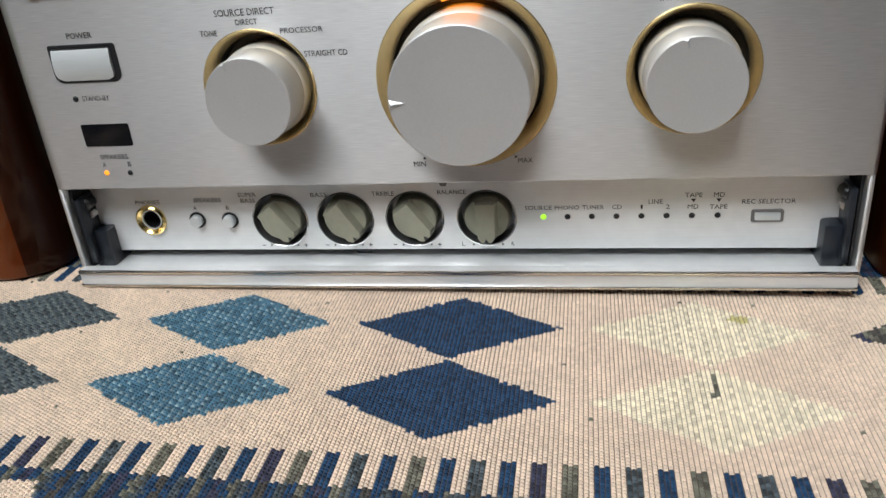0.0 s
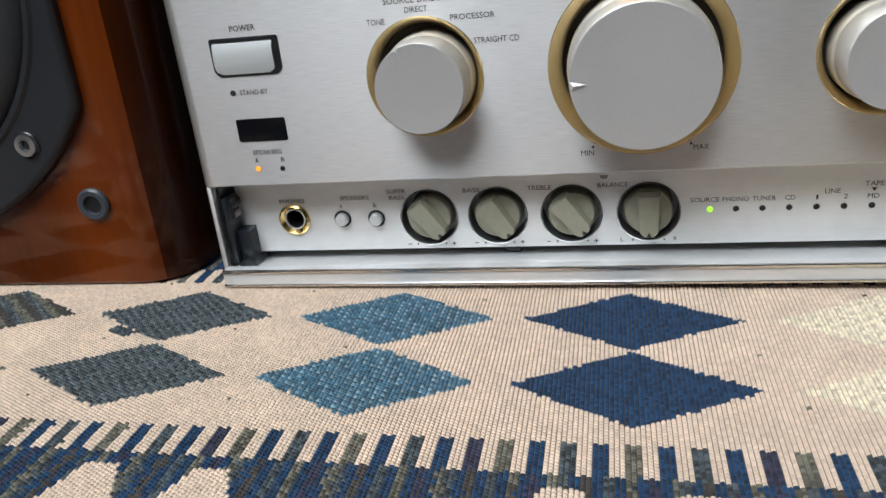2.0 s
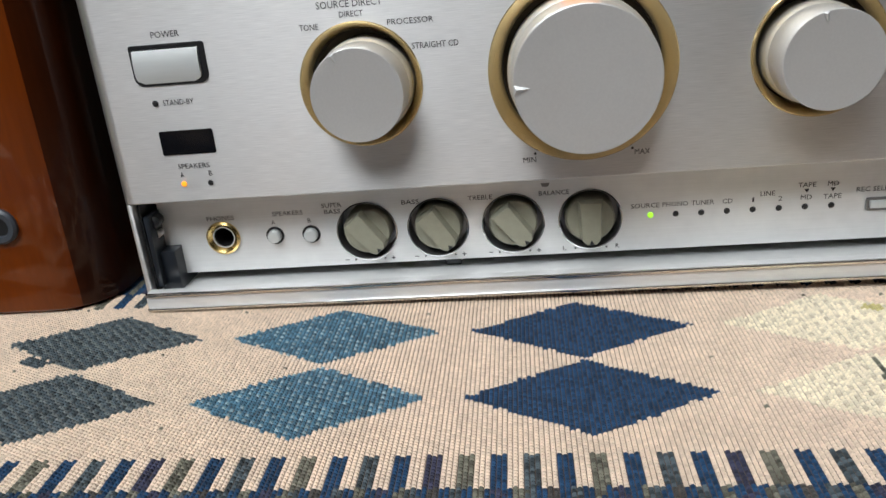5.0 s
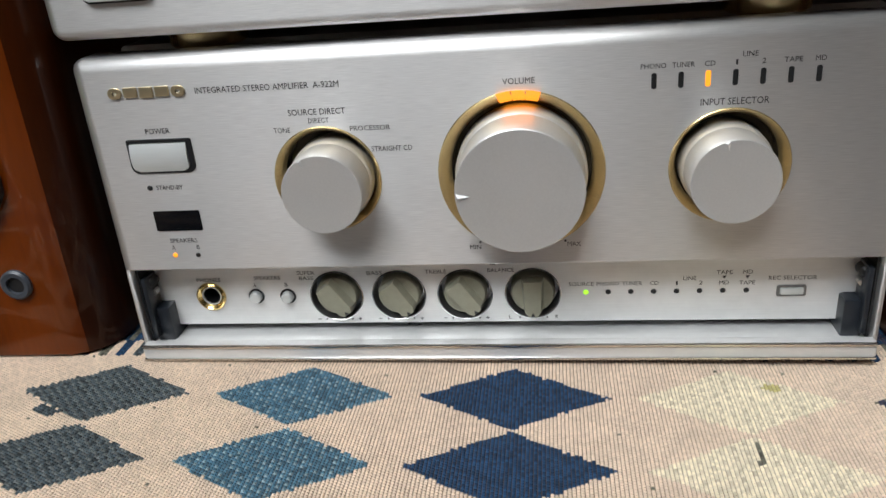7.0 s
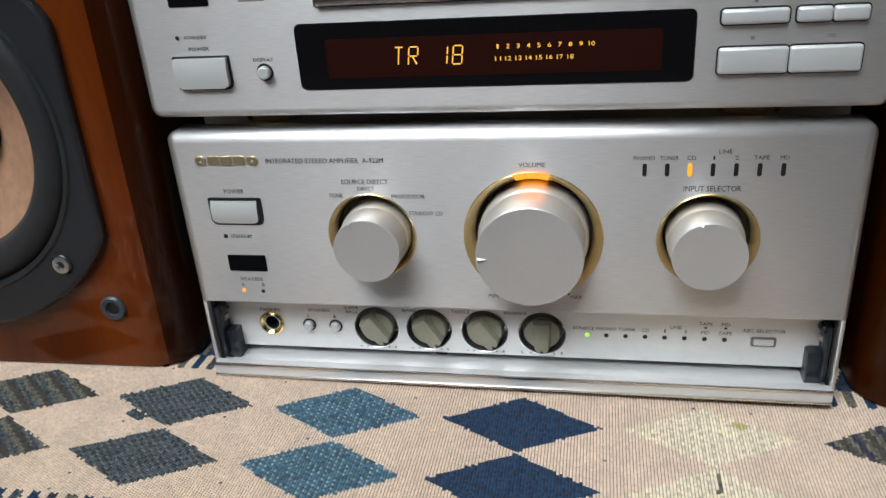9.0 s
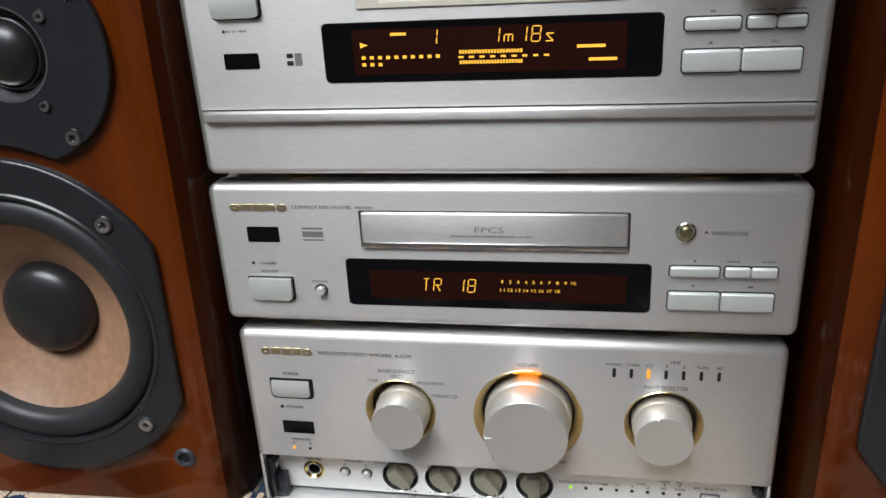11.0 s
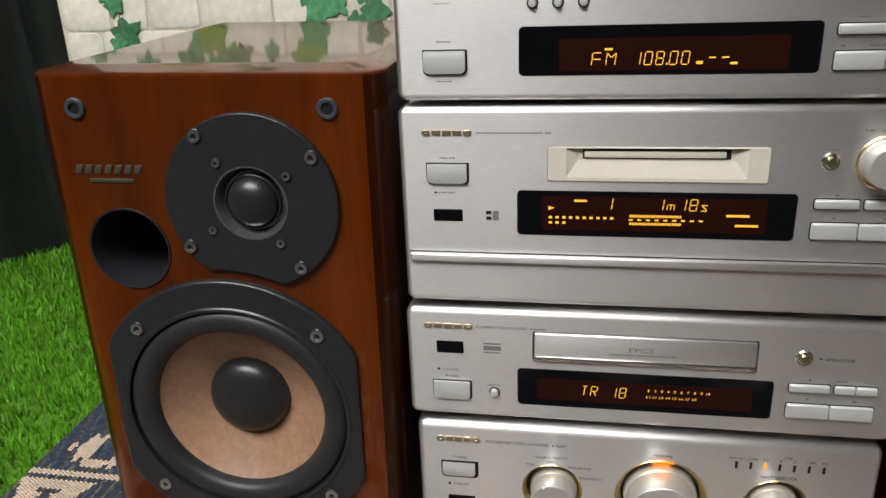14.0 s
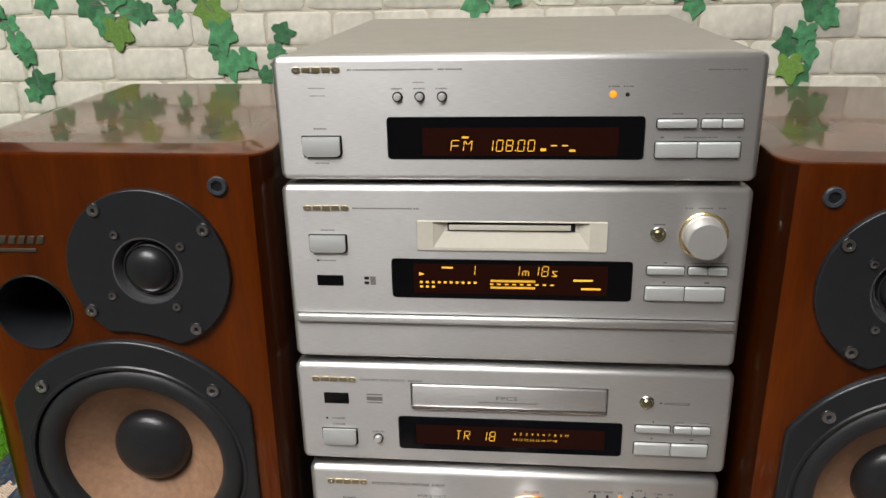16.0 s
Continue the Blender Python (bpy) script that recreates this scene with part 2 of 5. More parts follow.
def circle(cx, cz, r, n=48):
    return [(cx + r * math.cos(2 * math.pi * i / n), cz + r * math.sin(2 * math.pi * i / n)) for i in range(n)]


def rounded(x0, x1, z0, z1, r, n=5, rb=None):
    """A rounded rectangle; rb: another radius for the two lower corners."""
    out = []
    q = r if rb is None else rb
    for cx, cz, a, k in ((x1 - r, z1 - r, 0, r), (x0 + r, z1 - r, 90, r), (x0 + q, z0 + q, 180, q), (x1 - q, z0 + q, 270, q)):
        for i in range(n + 1):
            b = radians(a + 90 * i / n)
            out.append((cx + k * math.cos(b), cz + k * math.sin(b)))
    return out


def loop(bm, pts, y):
    return [bm.verts.new((x, y, z)) for x, z in pts]


def bridge(bm, a, b):
    for i in range(len(a)):
        bm.faces.new((a[i - 1], a[i], b[i], b[i - 1]))


def ring_edges(bm, vs):
    out = []
    for i in range(len(vs)):
        e = bm.edges.get((vs[i - 1], vs[i])) or bm.edges.new((vs[i - 1], vs[i]))
        out.append(e)
    return out


def panel(outline, holes, y0, y1, r=0.0, back=False):
    """A plate in the xz plane from y0 (front) back to y1, with through holes. outline: function of an inset giving points."""
    bm = bmesh.new()
    steps = 4 if r else 0
    front = last = loop(bm, outline(r), y0)
    if r:
        front = loop(bm, outline(r * 1.15), y0)
        bridge(bm, front, last)
    for i in range(1, steps + 1):
        a = math.pi / 2 * i / steps
        nxt = loop(bm, outline(r * (1 - math.sin(a))), y0 + r * (1 - math.cos(a)))
        bridge(bm, last, nxt)
        last = nxt
    end = loop(bm, outline(0), y1)
    bridge(bm, last, end)
    edges = ring_edges(bm, front)
    backs = ring_edges(bm, end) if back else []
    for h in holes:
        a = loop(bm, h, y0)
        b = loop(bm, h, y1)
        bridge(bm, a, b)
        edges += ring_edges(bm, a)
        if back:
            backs += ring_edges(bm, b)
    bmesh.ops.triangle_fill(bm, edges=edges, use_beauty=True, normal=(0, -1, 0))
    if back:
        bmesh.ops.triangle_fill(bm, edges=backs, use_beauty=True, normal=(0, 1, 0))
    return bm


def plate(pts, y0, y1, r=0.0):
    """A solid of any outline, from y0 (front) back to y1, with a chamfered front edge."""
    bm = bmesh.new()
    cx, cz = sum(p[0] for p in pts) / len(pts), sum(p[1] for p in pts) / len(pts)
    size = max(math.hypot(p[0] - cx, p[1] - cz) for p in pts)
    k = 1 - r / size
    a = loop(bm, [(cx + (x - cx) * k, cz + (z - cz) * k) for x, z in pts], y0)
    b = loop(bm, pts, y0 + r) if r else a
    c = loop(bm, pts, y1)
    bm.faces.new(a)
    if r:
        bridge(bm, a, b)
    bridge(bm, b, c)
    bm.faces.new(c[::-1])
    return bm


def lathe(cx, cz, profile, n=64, y=0.0, bm=None):
    """A turned part about the y axis: (radius, y) pairs; a radius of 0 closes it."""
    bm = bm or bmesh.new()
    last = None
    for r, dy in profile:
        if r == 0:
            v = bm.verts.new((cx, y + dy, cz))
            if last:
                for i in range(len(last)):
                    bm.faces.new((last[i - 1], last[i], v))
            last = v
        else:
            cur = loop(bm, circle(cx, cz, r, n), y + dy)
            if isinstance(last, bmesh.types.BMVert):
                for i in range(n):
                    bm.faces.new((cur[i], cur[i - 1], last))
            elif last:
                bridge(bm, last, cur)
            last = cur
    return bm


WRITING = []


def text(parent, words, cx, cz, w, h, y=-0.00012, mat=None, name="printed_word"):
    """Printed words that fill a box w wide and h high about (cx, cz)."""
    cu = bpy.data.curves.new(name, "FONT")
    cu.body, cu.resolution_u = words, 2
    WRITING.append((new("draft", cu), parent, cx, cz, w, h, y, mat or INK, name))


def set_writing():
    bpy.context.view_layer.update()
    dg = bpy.context.evaluated_depsgraph_get()
    for ob, parent, cx, cz, w, h, y, mat, name in WRITING:
        me = bpy.data.meshes.new_from_object(ob.evaluated_get(dg))
        xs, zs = [v.co.x for v in me.vertices], [v.co.y for v in me.vertices]
        x0, x1, z0, z1 = min(xs), max(xs), min(zs), max(zs)
        off = base_of(parent)
        for v in me.vertices:
            v.co = Vector((cx + ((v.co.x - x0) / (x1 - x0) - 0.5) * w, y, cz + ((v.co.y - z0) / (z1 - z0) - 0.5) * h)) - off
        me.materials.clear()
        me.materials.append(mat)
        o = new(name, me)
        o.parent = parent
    for row in WRITING:
        cu = row[0].data
        bpy.data.objects.remove(row[0])
        bpy.data.curves.remove(cu)


def bar(parent, x0, x1, cz, h=0.0012, y=-0.00012, mat=None, name="print_bar"):
    """Small print that cannot be read: a flat bar, broken into short dashes where it stands for words."""
    bm = bmesh.new()
    rnd = random.Random(int((x0 + cz) * 1e5))
    x = x0
    words = name == "print_bar" and x1 - x0 > 0.003
    while x < x1 - 1e-6:
        e = min(x1, x + (h * rnd.uniform(0.5, 0.9) if words else x1 - x0))
        k = 0.36 if words else 0.5
        bm.faces.new(loop(bm, [(x, cz - h * k), (e, cz - h * k), (e, cz + h * k), (x, cz + h * k)], y))
        x = e + (h * (0.8 if rnd.random() < 0.13 else 0.28) if words else 0)
    return part(name, bm, mat or INK_SOFT, parent, smooth=False)


STROKES = {
    "0": "ABCDEF", "1": "BC", "2": "ABGED", "5": "AFGCD", "6": "AFEDCG", "7": "ABC", "8": "ABCDEFG", "F": "AFEG", "T": "AM", "R": "ABFEGX",
    "M": "FEBCYZ", "m": "EGCN", "s": "GDW", "-": "G", ".": "P",
}
SEGMENT = {
    "A": (0, 1, 1, 1), "B": (1, 0.5, 1, 1), "C": (1, 0, 1, 0.5), "D": (0, 0, 1, 0), "E": (0, 0, 0, 0.5), "F": (0, 0.5, 0, 1), "G": (0, 0.5, 1, 0.5),
    "M": (0.5, 0, 0.5, 1), "N": (0.5, 0, 0.5, 0.5), "X": (0.4, 0.5, 1, 0), "W": (0, 0.5, 1, 0), "Y": (0, 1, 0.5, 0.6), "Z": (0.5, 0.6, 1, 1), "P": (0.45, 0, 0.55, 0),
}


def segments(parent, words, x0, x1, z0, z1, y, fill=0.62, thick=0.00048, name="display_figure"):
    """Lit strokes of a segment display, leaning a little to the right."""
    step = (x1 - x0) / len(words)
    for i, c in enumerate(words):
        if c == " ":
            continue
        bm = bmesh.new()
        for key in STROKES[c]:
            ax, az, bx, bz = SEGMENT[key]
            a = Vector((x0 + step * (i + ax * fill), z0 + (z1 - z0) * az))
            b = Vector((x0 + step * (i + bx * fill), z0 + (z1 - z0) * bz))
            d = (b - a).normalized()
            a, b = a + d * thick * 0.6, b - d * thick * 0.6
            s = Vector((-d.y, d.x)) * thick / 2
            pts = [(p.x + (p.y - z0) * 0.12, p.y) for p in (a - s, b - s, b + s, a + s)]
            bm.faces.new(loop(bm, pts, y))
        part(name, bm, AMBER, parent, smooth=False)


# ---- room ----
WALL_Y = 0.434


def room():
    bm = box(-2.2, 2.2, -2.8, 1.2, -0.06, -0.012)
    structure("floor", bm, CARPET, "dark brown carpeted floor, unseen, darkened to keep reflections dim", "floor")
    turf_mat = thing("turf_mat", (-1.2, 0.2, -0.012), "green artificial turf mat lying beside the rug", "turf mat")
    part("mat_backing", box(-2.0, -0.40, -0.3, 1.1, -0.0118, -0.0085, 0.001), TURF_BASE, turf_mat)
    structure("ceiling", box(-2.2, 2.2, -2.8, 1.2, 2.3, 2.36), PALE_WALL, "plain off-white ceiling", "ceiling")
    structure("wall_south", box(-2.2, 2.2, -2.86, -2.8, -0.06, 2.36), WALL, "unseen room wall, darkened to keep reflections dim", "wall")
    structure("wall_west", box(-2.26, -2.2, -2.86, 1.26, -0.06, 2.36), WALL, "unseen room wall, darkened to keep reflections dim", "wall")
    structure("wall_east", box(2.2, 2.26, -2.86, 1.26, -0.06, 2.36), WALL, "unseen room wall, darkened to keep reflections dim", "wall")
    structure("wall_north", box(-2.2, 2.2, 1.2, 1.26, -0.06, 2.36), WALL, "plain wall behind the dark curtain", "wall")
    lamp = thing("ceiling_lamp", (-0.5, -1.15, 2.3), "white square ceiling lamp, lit", "lamp")
    part("housing", box(-1.30, 0.30, -1.95, -0.35, 2.26, 2.3, 0.01), ALU_SMOOTH, lamp)
    part("diffuser", box(-1.25, 0.25, -1.90, -0.40, 2.240, 2.262, 0.004), LAMP, lamp, "glowing white diffuser")


room()


def curtain():
    root = thing("curtain", (-1.0, 0.54, -0.012), "black-green cloth hanging in loose folds beside the brick wall", "curtain")
    bm = bmesh.new()
    rows = []
    for j in range(15):
        z = -0.012 + j * 0.14
        row = []
        for i in range(121):
            x = -2.19 + i * 0.0128
            y = 0.54 + 0.035 * math.sin(x * 46 + 0.8 * math.sin(x * 13)) + 0.012 * noise.noise((x * 9, z * 3, 0)) + 0.02 * noise.noise((x * 3, z * 6, 4))
            row.append(bm.verts.new((x, y, z)))
        rows.append(row)
    for a, b in zip(rows, rows[1:]):
        for i in range(120):
            bm.faces.new((a[i], a[i + 1], b[i + 1], b[i]))
    bmesh.ops.solidify(bm, geom=bm.faces[:], thickness=0.003)
    part("cloth", bm, CURTAIN, root)
    return root


curtain()

# ---- hi-fi units ----


OLIVE_KEY = material("olive_metal_key", (0.42, 0.38, 0.24), 0.2, 0.9)


def bowed_key(x0, x1, z0, z1, edge, out):
    """A wide key whose front bows outwards from top to bottom, with crisp ends."""
    bm = bmesh.new()
    steps = 10
    arc = [(z0 + (z1 - z0) * i / steps, edge - (out + edge) * math.sin(math.pi * (0.12 + 0.80 * i / steps)) ** 0.8) for i in range(steps + 1)]
    rc = 0.0024
    cut = [rc - math.sqrt(max(0.0, rc * rc - max(0.0, rc - (z - z0)) ** 2)) for z, y in arc]
    a = [bm.verts.new((x0 + c, y, z)) for c, (z, y) in zip(cut, arc)]
    b = [bm.verts.new((x1 - c, y, z)) for c, (z, y) in zip(cut, arc)]
    for i in range(steps):
        bm.faces.new((a[i], b[i], b[i + 1], a[i + 1]))
    for z, c in ((arc[0], cut[0]), (arc[-1], 0.0)):
        bm.faces.new([bm.verts.new(p) for p in ((x0 + c, z[1], z[0]), (x1 - c, z[1], z[0]), (x1 - c, 0.006, z[0]), (x0 + c, 0.006, z[0]))])
    for x, sx in ((x0, 1), (x1, -1)):
        near = [bm.verts.new((x + sx * c, y, z)) for c, (z, y) in zip(cut, arc)]
        back = [bm.verts.new((x + sx * c, 0.006, z)) for c, (z, y) in zip(cut, arc)]
        for i in range(steps):
            bm.faces.new((near[i], near[i + 1], back[i + 1], back[i]))
    return bm


def pushbutton(parent, x0, x1, z0, z1, out=0.0022, gap=0.0006, r=0.0011, mat=None, name="button", surround=True, label=""):
    """A key in a dark slot, slightly rounded."""
    if surround:
        part("key_slot", panel(lambda i: rounded(x0 - gap + i, x1 + gap - i, z0 - gap + i, z1 + gap - i, r + gap - i * 0.5),
                               [rounded(x0 + 0.0002, x1 - 0.0002, z0 + 0.0002, z1 - 0.0002, r)], -0.00025, 0.0, 0.0001), BLACK, parent)
    return part(name, box(x0, x1, -out, 0.001, z0, z1, r, 3), mat or BUTTON, parent, label)


def round_key(parent, cx, cz, r, out=0.0025, y=0.0, mat=None, name="button"):
    part("key_slot", lathe(cx, cz, [(r + 0.0008, 0.0004), (r + 0.0008, -0.0003), (r, -0.0003), (r, 0.0004)], 28, y), BLACK, parent)
    return part(name, lathe(cx, cz, [(r * 0.97, 0.0005), (r * 0.97, -out * 0.7), (r * 0.75, -out * 0.95), (0, -out)], 28, y), mat or BUTTON, parent)


def pilot(parent, cx, cz, r, mat, y=0.0, name="pilot_lamp", label=""):
    return part(name, lathe(cx, cz, [(r, 0.0003), (r, -0.0002), (r * 0.7, -0.0005), (0, -0.0006)], 20, y), mat, parent, label)


def badge(parent, x0, x1, z0, z1):
    """The maker's mark as five plain raised gold shapes."""
    step = (x1 - x0) / 5
    for i in range(5):
        a, b = x0 + step * i + 0.0004, x0 + step * (i + 1) - 0.0004
        if i in (0, 4):
            bm = panel(lambda t: rounded(a + t, b - t, z0 + t, z1 - t, (z1 - z0) / 2.05 - t), [rounded(a + 0.0016, b - 0.0016, z0 + 0.0012, z1 - 0.0012, 0.0006)], -0.0007, 0.0002, 0.0002)
        else:
            bm = box(a, b, -0.0007, 0.0002, z0 + 0.0003 * (i % 2), z1, 0.0003)
        part("badge_shape", bm, GOLD_DULL, parent)


def ir_window(parent, x0, x1, z0, z1):
    part("sensor_window", plate(rounded(x0, x1, z0, z1, 0.0006, 3), -0.0002, 0.0005), GLASS, parent, "black infrared window")


def foot(parent, cx, cy, z0, z1):
    bm = bmesh.new()
    n = 28
    rings = [[bm.verts.new((cx + r * math.cos(2 * math.pi * i / n), cy + r * math.sin(2 * math.pi * i / n), z)) for i in range(n)]
             for r, z in ((0.0125, z0), (0.014, z0 + 0.001), (0.0145, z1 - 0.0005), (0.0145, z1))]
    for a, b in zip(rings, rings[1:]):
        bridge(bm, a, b)
    bm.faces.new(rings[0])
    bm.faces.new(rings[-1])
    part("foot", bm, GOLD, parent, "gold-coloured round foot")


def unit(name, z0, z1, holes, label, category, depth=0.31, foot_h=0.006, half=0.1378, face_z0=None, r=0.0032, dx=0.0, foot_y=0.031):
    """Case, feet and front panel of one component."""
    root = thing(name, (dx, 0.15, z0 - foot_h), label, category, "hi-fi stack")
    fz = z0 if face_z0 is None else face_z0
    face = part("front_panel", panel(lambda i: rounded(-half + dx + i, half + dx - i, fz + i * (1 if face_z0 is None else 0.2), z1 - i, max(0.0046 - i, 0.0003), rb=None if face_z0 is None else 0.0005), holes, 0.0, 0.0125, r), ALU, root, "brushed champagne aluminium front")
    part("case", panel(lambda i: rounded(-half + dx + 0.0008 + i, half + dx - 0.0008 - i, z0 + 0.0012 + i, z1 - 0.0016 - i, 0.002), [], 0.0128 if face_z0 is None else 0.036, depth, 0.0, True), CASE, root, "satin grey-gold steel case")
    for sx in (-1, 1):
        for y in (foot_y, depth - 0.04):
            foot(root, dx + sx * 0.098, y, z0 - foot_h, z0 + 0.0014)
    return root, face


def screen(parent, x0, x1, z0, z1, ix0, ix1, iz0, iz1):
    """A dark display window with its dim red inner field, set in the panel's opening."""
    win = part("display_window", plate(rounded(x0 + 0.0002, x1 - 0.0002, z0 + 0.0002, z1 - 0.0002, 0.0022), -0.0003, 0.004, 0.0006), GLASS, parent, "glossy black display window")
    part("display_field", plate(rounded(ix0, ix1, iz0, iz1, 0.0008, 3), -0.00042, -0.0003), RED_GLASS, win, "dim red-brown display field")
    return win


def knob_well(parent, cx, cz, r, depth=0.011):
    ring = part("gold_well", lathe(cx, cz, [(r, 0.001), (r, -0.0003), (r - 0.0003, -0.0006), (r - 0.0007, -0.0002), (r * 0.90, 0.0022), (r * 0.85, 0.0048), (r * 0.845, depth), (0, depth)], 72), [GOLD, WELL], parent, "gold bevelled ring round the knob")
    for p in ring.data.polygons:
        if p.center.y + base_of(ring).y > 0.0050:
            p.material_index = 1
    return ring


def big_knob(parent, cx, cz, r, out, turn, name):
    k = part(name, lathe(cx, cz, [(r * 1.07, 0.010), (r * 1.07, 0.0005), (r * 1.055, -0.0003), (r * 1.02, -0.0010), (r * 1.005, -out + 0.0010), (r * 1.0, -out + 0.0003), (r * 0.985, -out), (r * 0.8, -out + 0.00012), (0, -out + 0.0005)], 80), ALU_SMOOTH, parent, "satin aluminium rotary knob")
    a = radians(turn)
    d, s = Vector((math.cos(a), math.sin(a))), Vector((-math.sin(a), math.cos(a)))
    bm = bmesh.new()
    tip, e1, e2 = d * r * 0.76, d * r * 0.985 + s * r * 0.065, d * r * 0.985 - s * r * 0.065
    lo = [bm.verts.new((cx + p.x, -out - 0.00025, cz + p.y)) for p in (tip, e1, e2)]
    hi = bm.verts.new((cx + (d * r * 0.95).x, -out - 0.0009, cz + (d * r * 0.95).y))
    bm.faces.new(lo)
    for i in range(3):
        bm.faces.new((lo[i - 1], lo[i], hi))
    part("pointer_notch", bm, STRIP, k, "bright pointer mark")
    return k


def dial(parent, cx, cz, turn, y):
    """A small tone control: dark well, chrome rim, khaki knob with a ridge."""
    well = part("dial_well", lathe(cx, cz, [(0.0106, 0.001), (0.0106, -0.0004), (0.0103, -0.0005), (0.0102, -0.0004), (0.0100, 0.0075), (0.0, 0.0077)], 44, y), [CHROME, GUNMETAL], parent, "thin chrome rim")
    for p in well.data.polygons:
        if p.center.y + base_of(well).y > y - 0.0003:
            p.material_index = 1
    k = part("tone_knob", lathe(cx, cz, [(0.0083, 0.0072), (0.0082, 0.0008), (0.0076, -0.0003), (0, -0.0007)], 44, y), DIAL, parent)
    bm = bmesh.new()
    m = Matrix.Translation((cx, y, cz)) @ Matrix.Rotation(radians(-turn), 4, "Y")
    n = 0.0080
    pts = [(-n * 0.88, -0.0042), (n * 0.80, -0.0036), (n, -0.0020), (n, 0.0020), (n * 0.80, 0.0036), (-n * 0.88, 0.0042)]
    lo = [bm.verts.new((x, -0.0005, z)) for x, z in pts]
    hi = [bm.verts.new((x * 0.95, -0.0046, z * 0.80)) for x, z in pts]
    bridge(bm, lo, hi)
    bm.faces.new(hi)
    bmesh.ops.transform(bm, matrix=m, verts=bm.verts)
    part("grip_ridge", bm, DIAL, k)
    bm = bmesh.new()
    pts = [(n * 0.94, -0.0009), (n * 0.74, 0), (n * 0.94, 0.0009)]
    bm.faces.new([bm.verts.new((x, -0.0048, z)) for x, z in pts])
    bmesh.ops.transform(bm, matrix=m, verts=bm.verts)
    part("pointer_mark", bm, INK, k, smooth=False)


def amplifier():
    KZ = 0.0734
    src, vol, inp = (-0.0523, 0.0190), (0.0147, 0.0281), (0.0822, 0.0193)
    holes = [circle(c, KZ, r, 72) for c, r in (src, vol, inp)]
    holes.append(rounded(-0.1232, -0.0997, 0.0781, 0.0901, 0.0008, rb=0.0028))
    root, face = unit("amplifier", 0.008, 0.1190, holes, "champagne silver stereo amplifier with three knobs, lower flap open", "amplifier", face_z0=0.0390, half=0.1380, r=0.0042, foot_y=0.06)
    badge(root, -0.1260, -0.0973, 0.1050, 0.1088)
    text(face, "INTEGRATED STEREO AMPLIFIER  A-922M", -0.0692, 0.1066, 0.0500, 0.0021)
    # power key
    slot = (-0.1225, -0.1011, 0.0788, 0.0894)
    part("key_slot", panel(lambda i: rounded(slot[0] - 0.0010 + i, slot[1] + 0.0018 - i, slot[2] - 0.0010 + i, slot[3] + 0.0010 - i, 0.0008, rb=0.0030), [rounded(slot[0] + 0.0002, slot[1] - 0.0002, slot[2] + 0.0002, slot[3] - 0.0002, 0.0005, rb=0.0022)], -0.0003, 0.0, 0.0001), BLACK, root)
    part("power_recess", box(-0.1236, -0.0993, 0.0065, 0.0100, 0.0778, 0.0905), BLACK, root)
    bm = bowed_key(-0.1225, -0.1015, 0.0786, 0.0888, 0.0002, 0.0013)
    part("power_button", bm, BUTTON, root, "wide satin power key")
    text(face, "POWER", -0.1108, 0.0932, 0.0090, 0.0019)
    pilot(root, -0.1185, 0.0724, 0.0010, BLACK)
    text(face, "STAND-BY", -0.1110, 0.0724, 0.0100, 0.0017)
    ir_window(root, -0.1196, -0.1018, 0.0555, 0.0634)
    text(face, "SPEAKERS", -0.1103, 0.0516, 0.0106, 0.0017)
    text(face, "A", -0.1148, 0.0488, 0.0013, 0.0017)
    text(face, "B", -0.1052, 0.0488, 0.0012, 0.0017)
    pilot(root, -0.1148, 0.0457, 0.0009, ORANGE, label="small orange lamp, lit")
    pilot(root, -0.1058, 0.0456, 0.0009, BLACK)
    # knobs
    for (c, r), kr, out, turn, nm in ((src, 0.0138, 0.0138, 116, "mode_knob"), (vol, 0.0209, 0.0170, 183, "volume_knob"), (inp, 0.0138, 0.0138, 105, "input_knob")):
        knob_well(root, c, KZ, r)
        big_knob(root, c + {"mode_knob": 0.0010, "input_knob": -0.0006}.get(nm, 0.0), KZ - 0.0009, kr, out, turn, nm)
    # lit segment at the top of the volume ring
    bm = bmesh.new()
    rows = []
    for r, y in ((0.0284, -0.0010), (0.0250, 0.0024), (0.0237, 0.0050), (0.0235, 0.0105)):
        rows.append([bm.verts.new((vol[0] + r * math.sin(a), y - 0.0004, KZ + r * math.cos(a))) for a in [radians(-15 + 30 * i / 8) for i in range(9)]])
    for a, b in zip(rows, rows[1:]):
        for i in range(8):
            bm.faces.new((a[i], a[i + 1], b[i + 1], b[i]))
    lit = part("volume_lamp", bm, ORANGE, root, "orange lit window in the volume ring")
    for turn in (-5, 5):
        a = radians(turn)
        bm = bmesh.new()
        for w in (-0.00022, 0.00022):
            bm.verts.new((vol[0] + 0.0283 * math.sin(a) + w, -0.0017, KZ + 0.0283 * math.cos(a)))
            bm.verts.new((vol[0] + 0.0236 * math.sin(a) + w, 0.0042, KZ + 0.0236 * math.cos(a)))
        bm.verts.ensure_lookup_table()
        bm.faces.new([bm.verts[i] for i in (0, 1, 3, 2)])
        part("lamp_divider", bm, OLIVE_KEY, lit, "thin dark line between lit cells", smooth=False)
    text(face, "SOURCE DIRECT", -0.0530, 0.0975, 0.0198, 0.0021)
    text(face, "DIRECT", -0.0527, 0.0945, 0.0072, 0.0017)
    text(face, "TONE", -0.0660, 0.0915, 0.0058, 0.0018)
    text(face, "PROCESSOR", -0.0353, 0.0912, 0.0138, 0.0017)
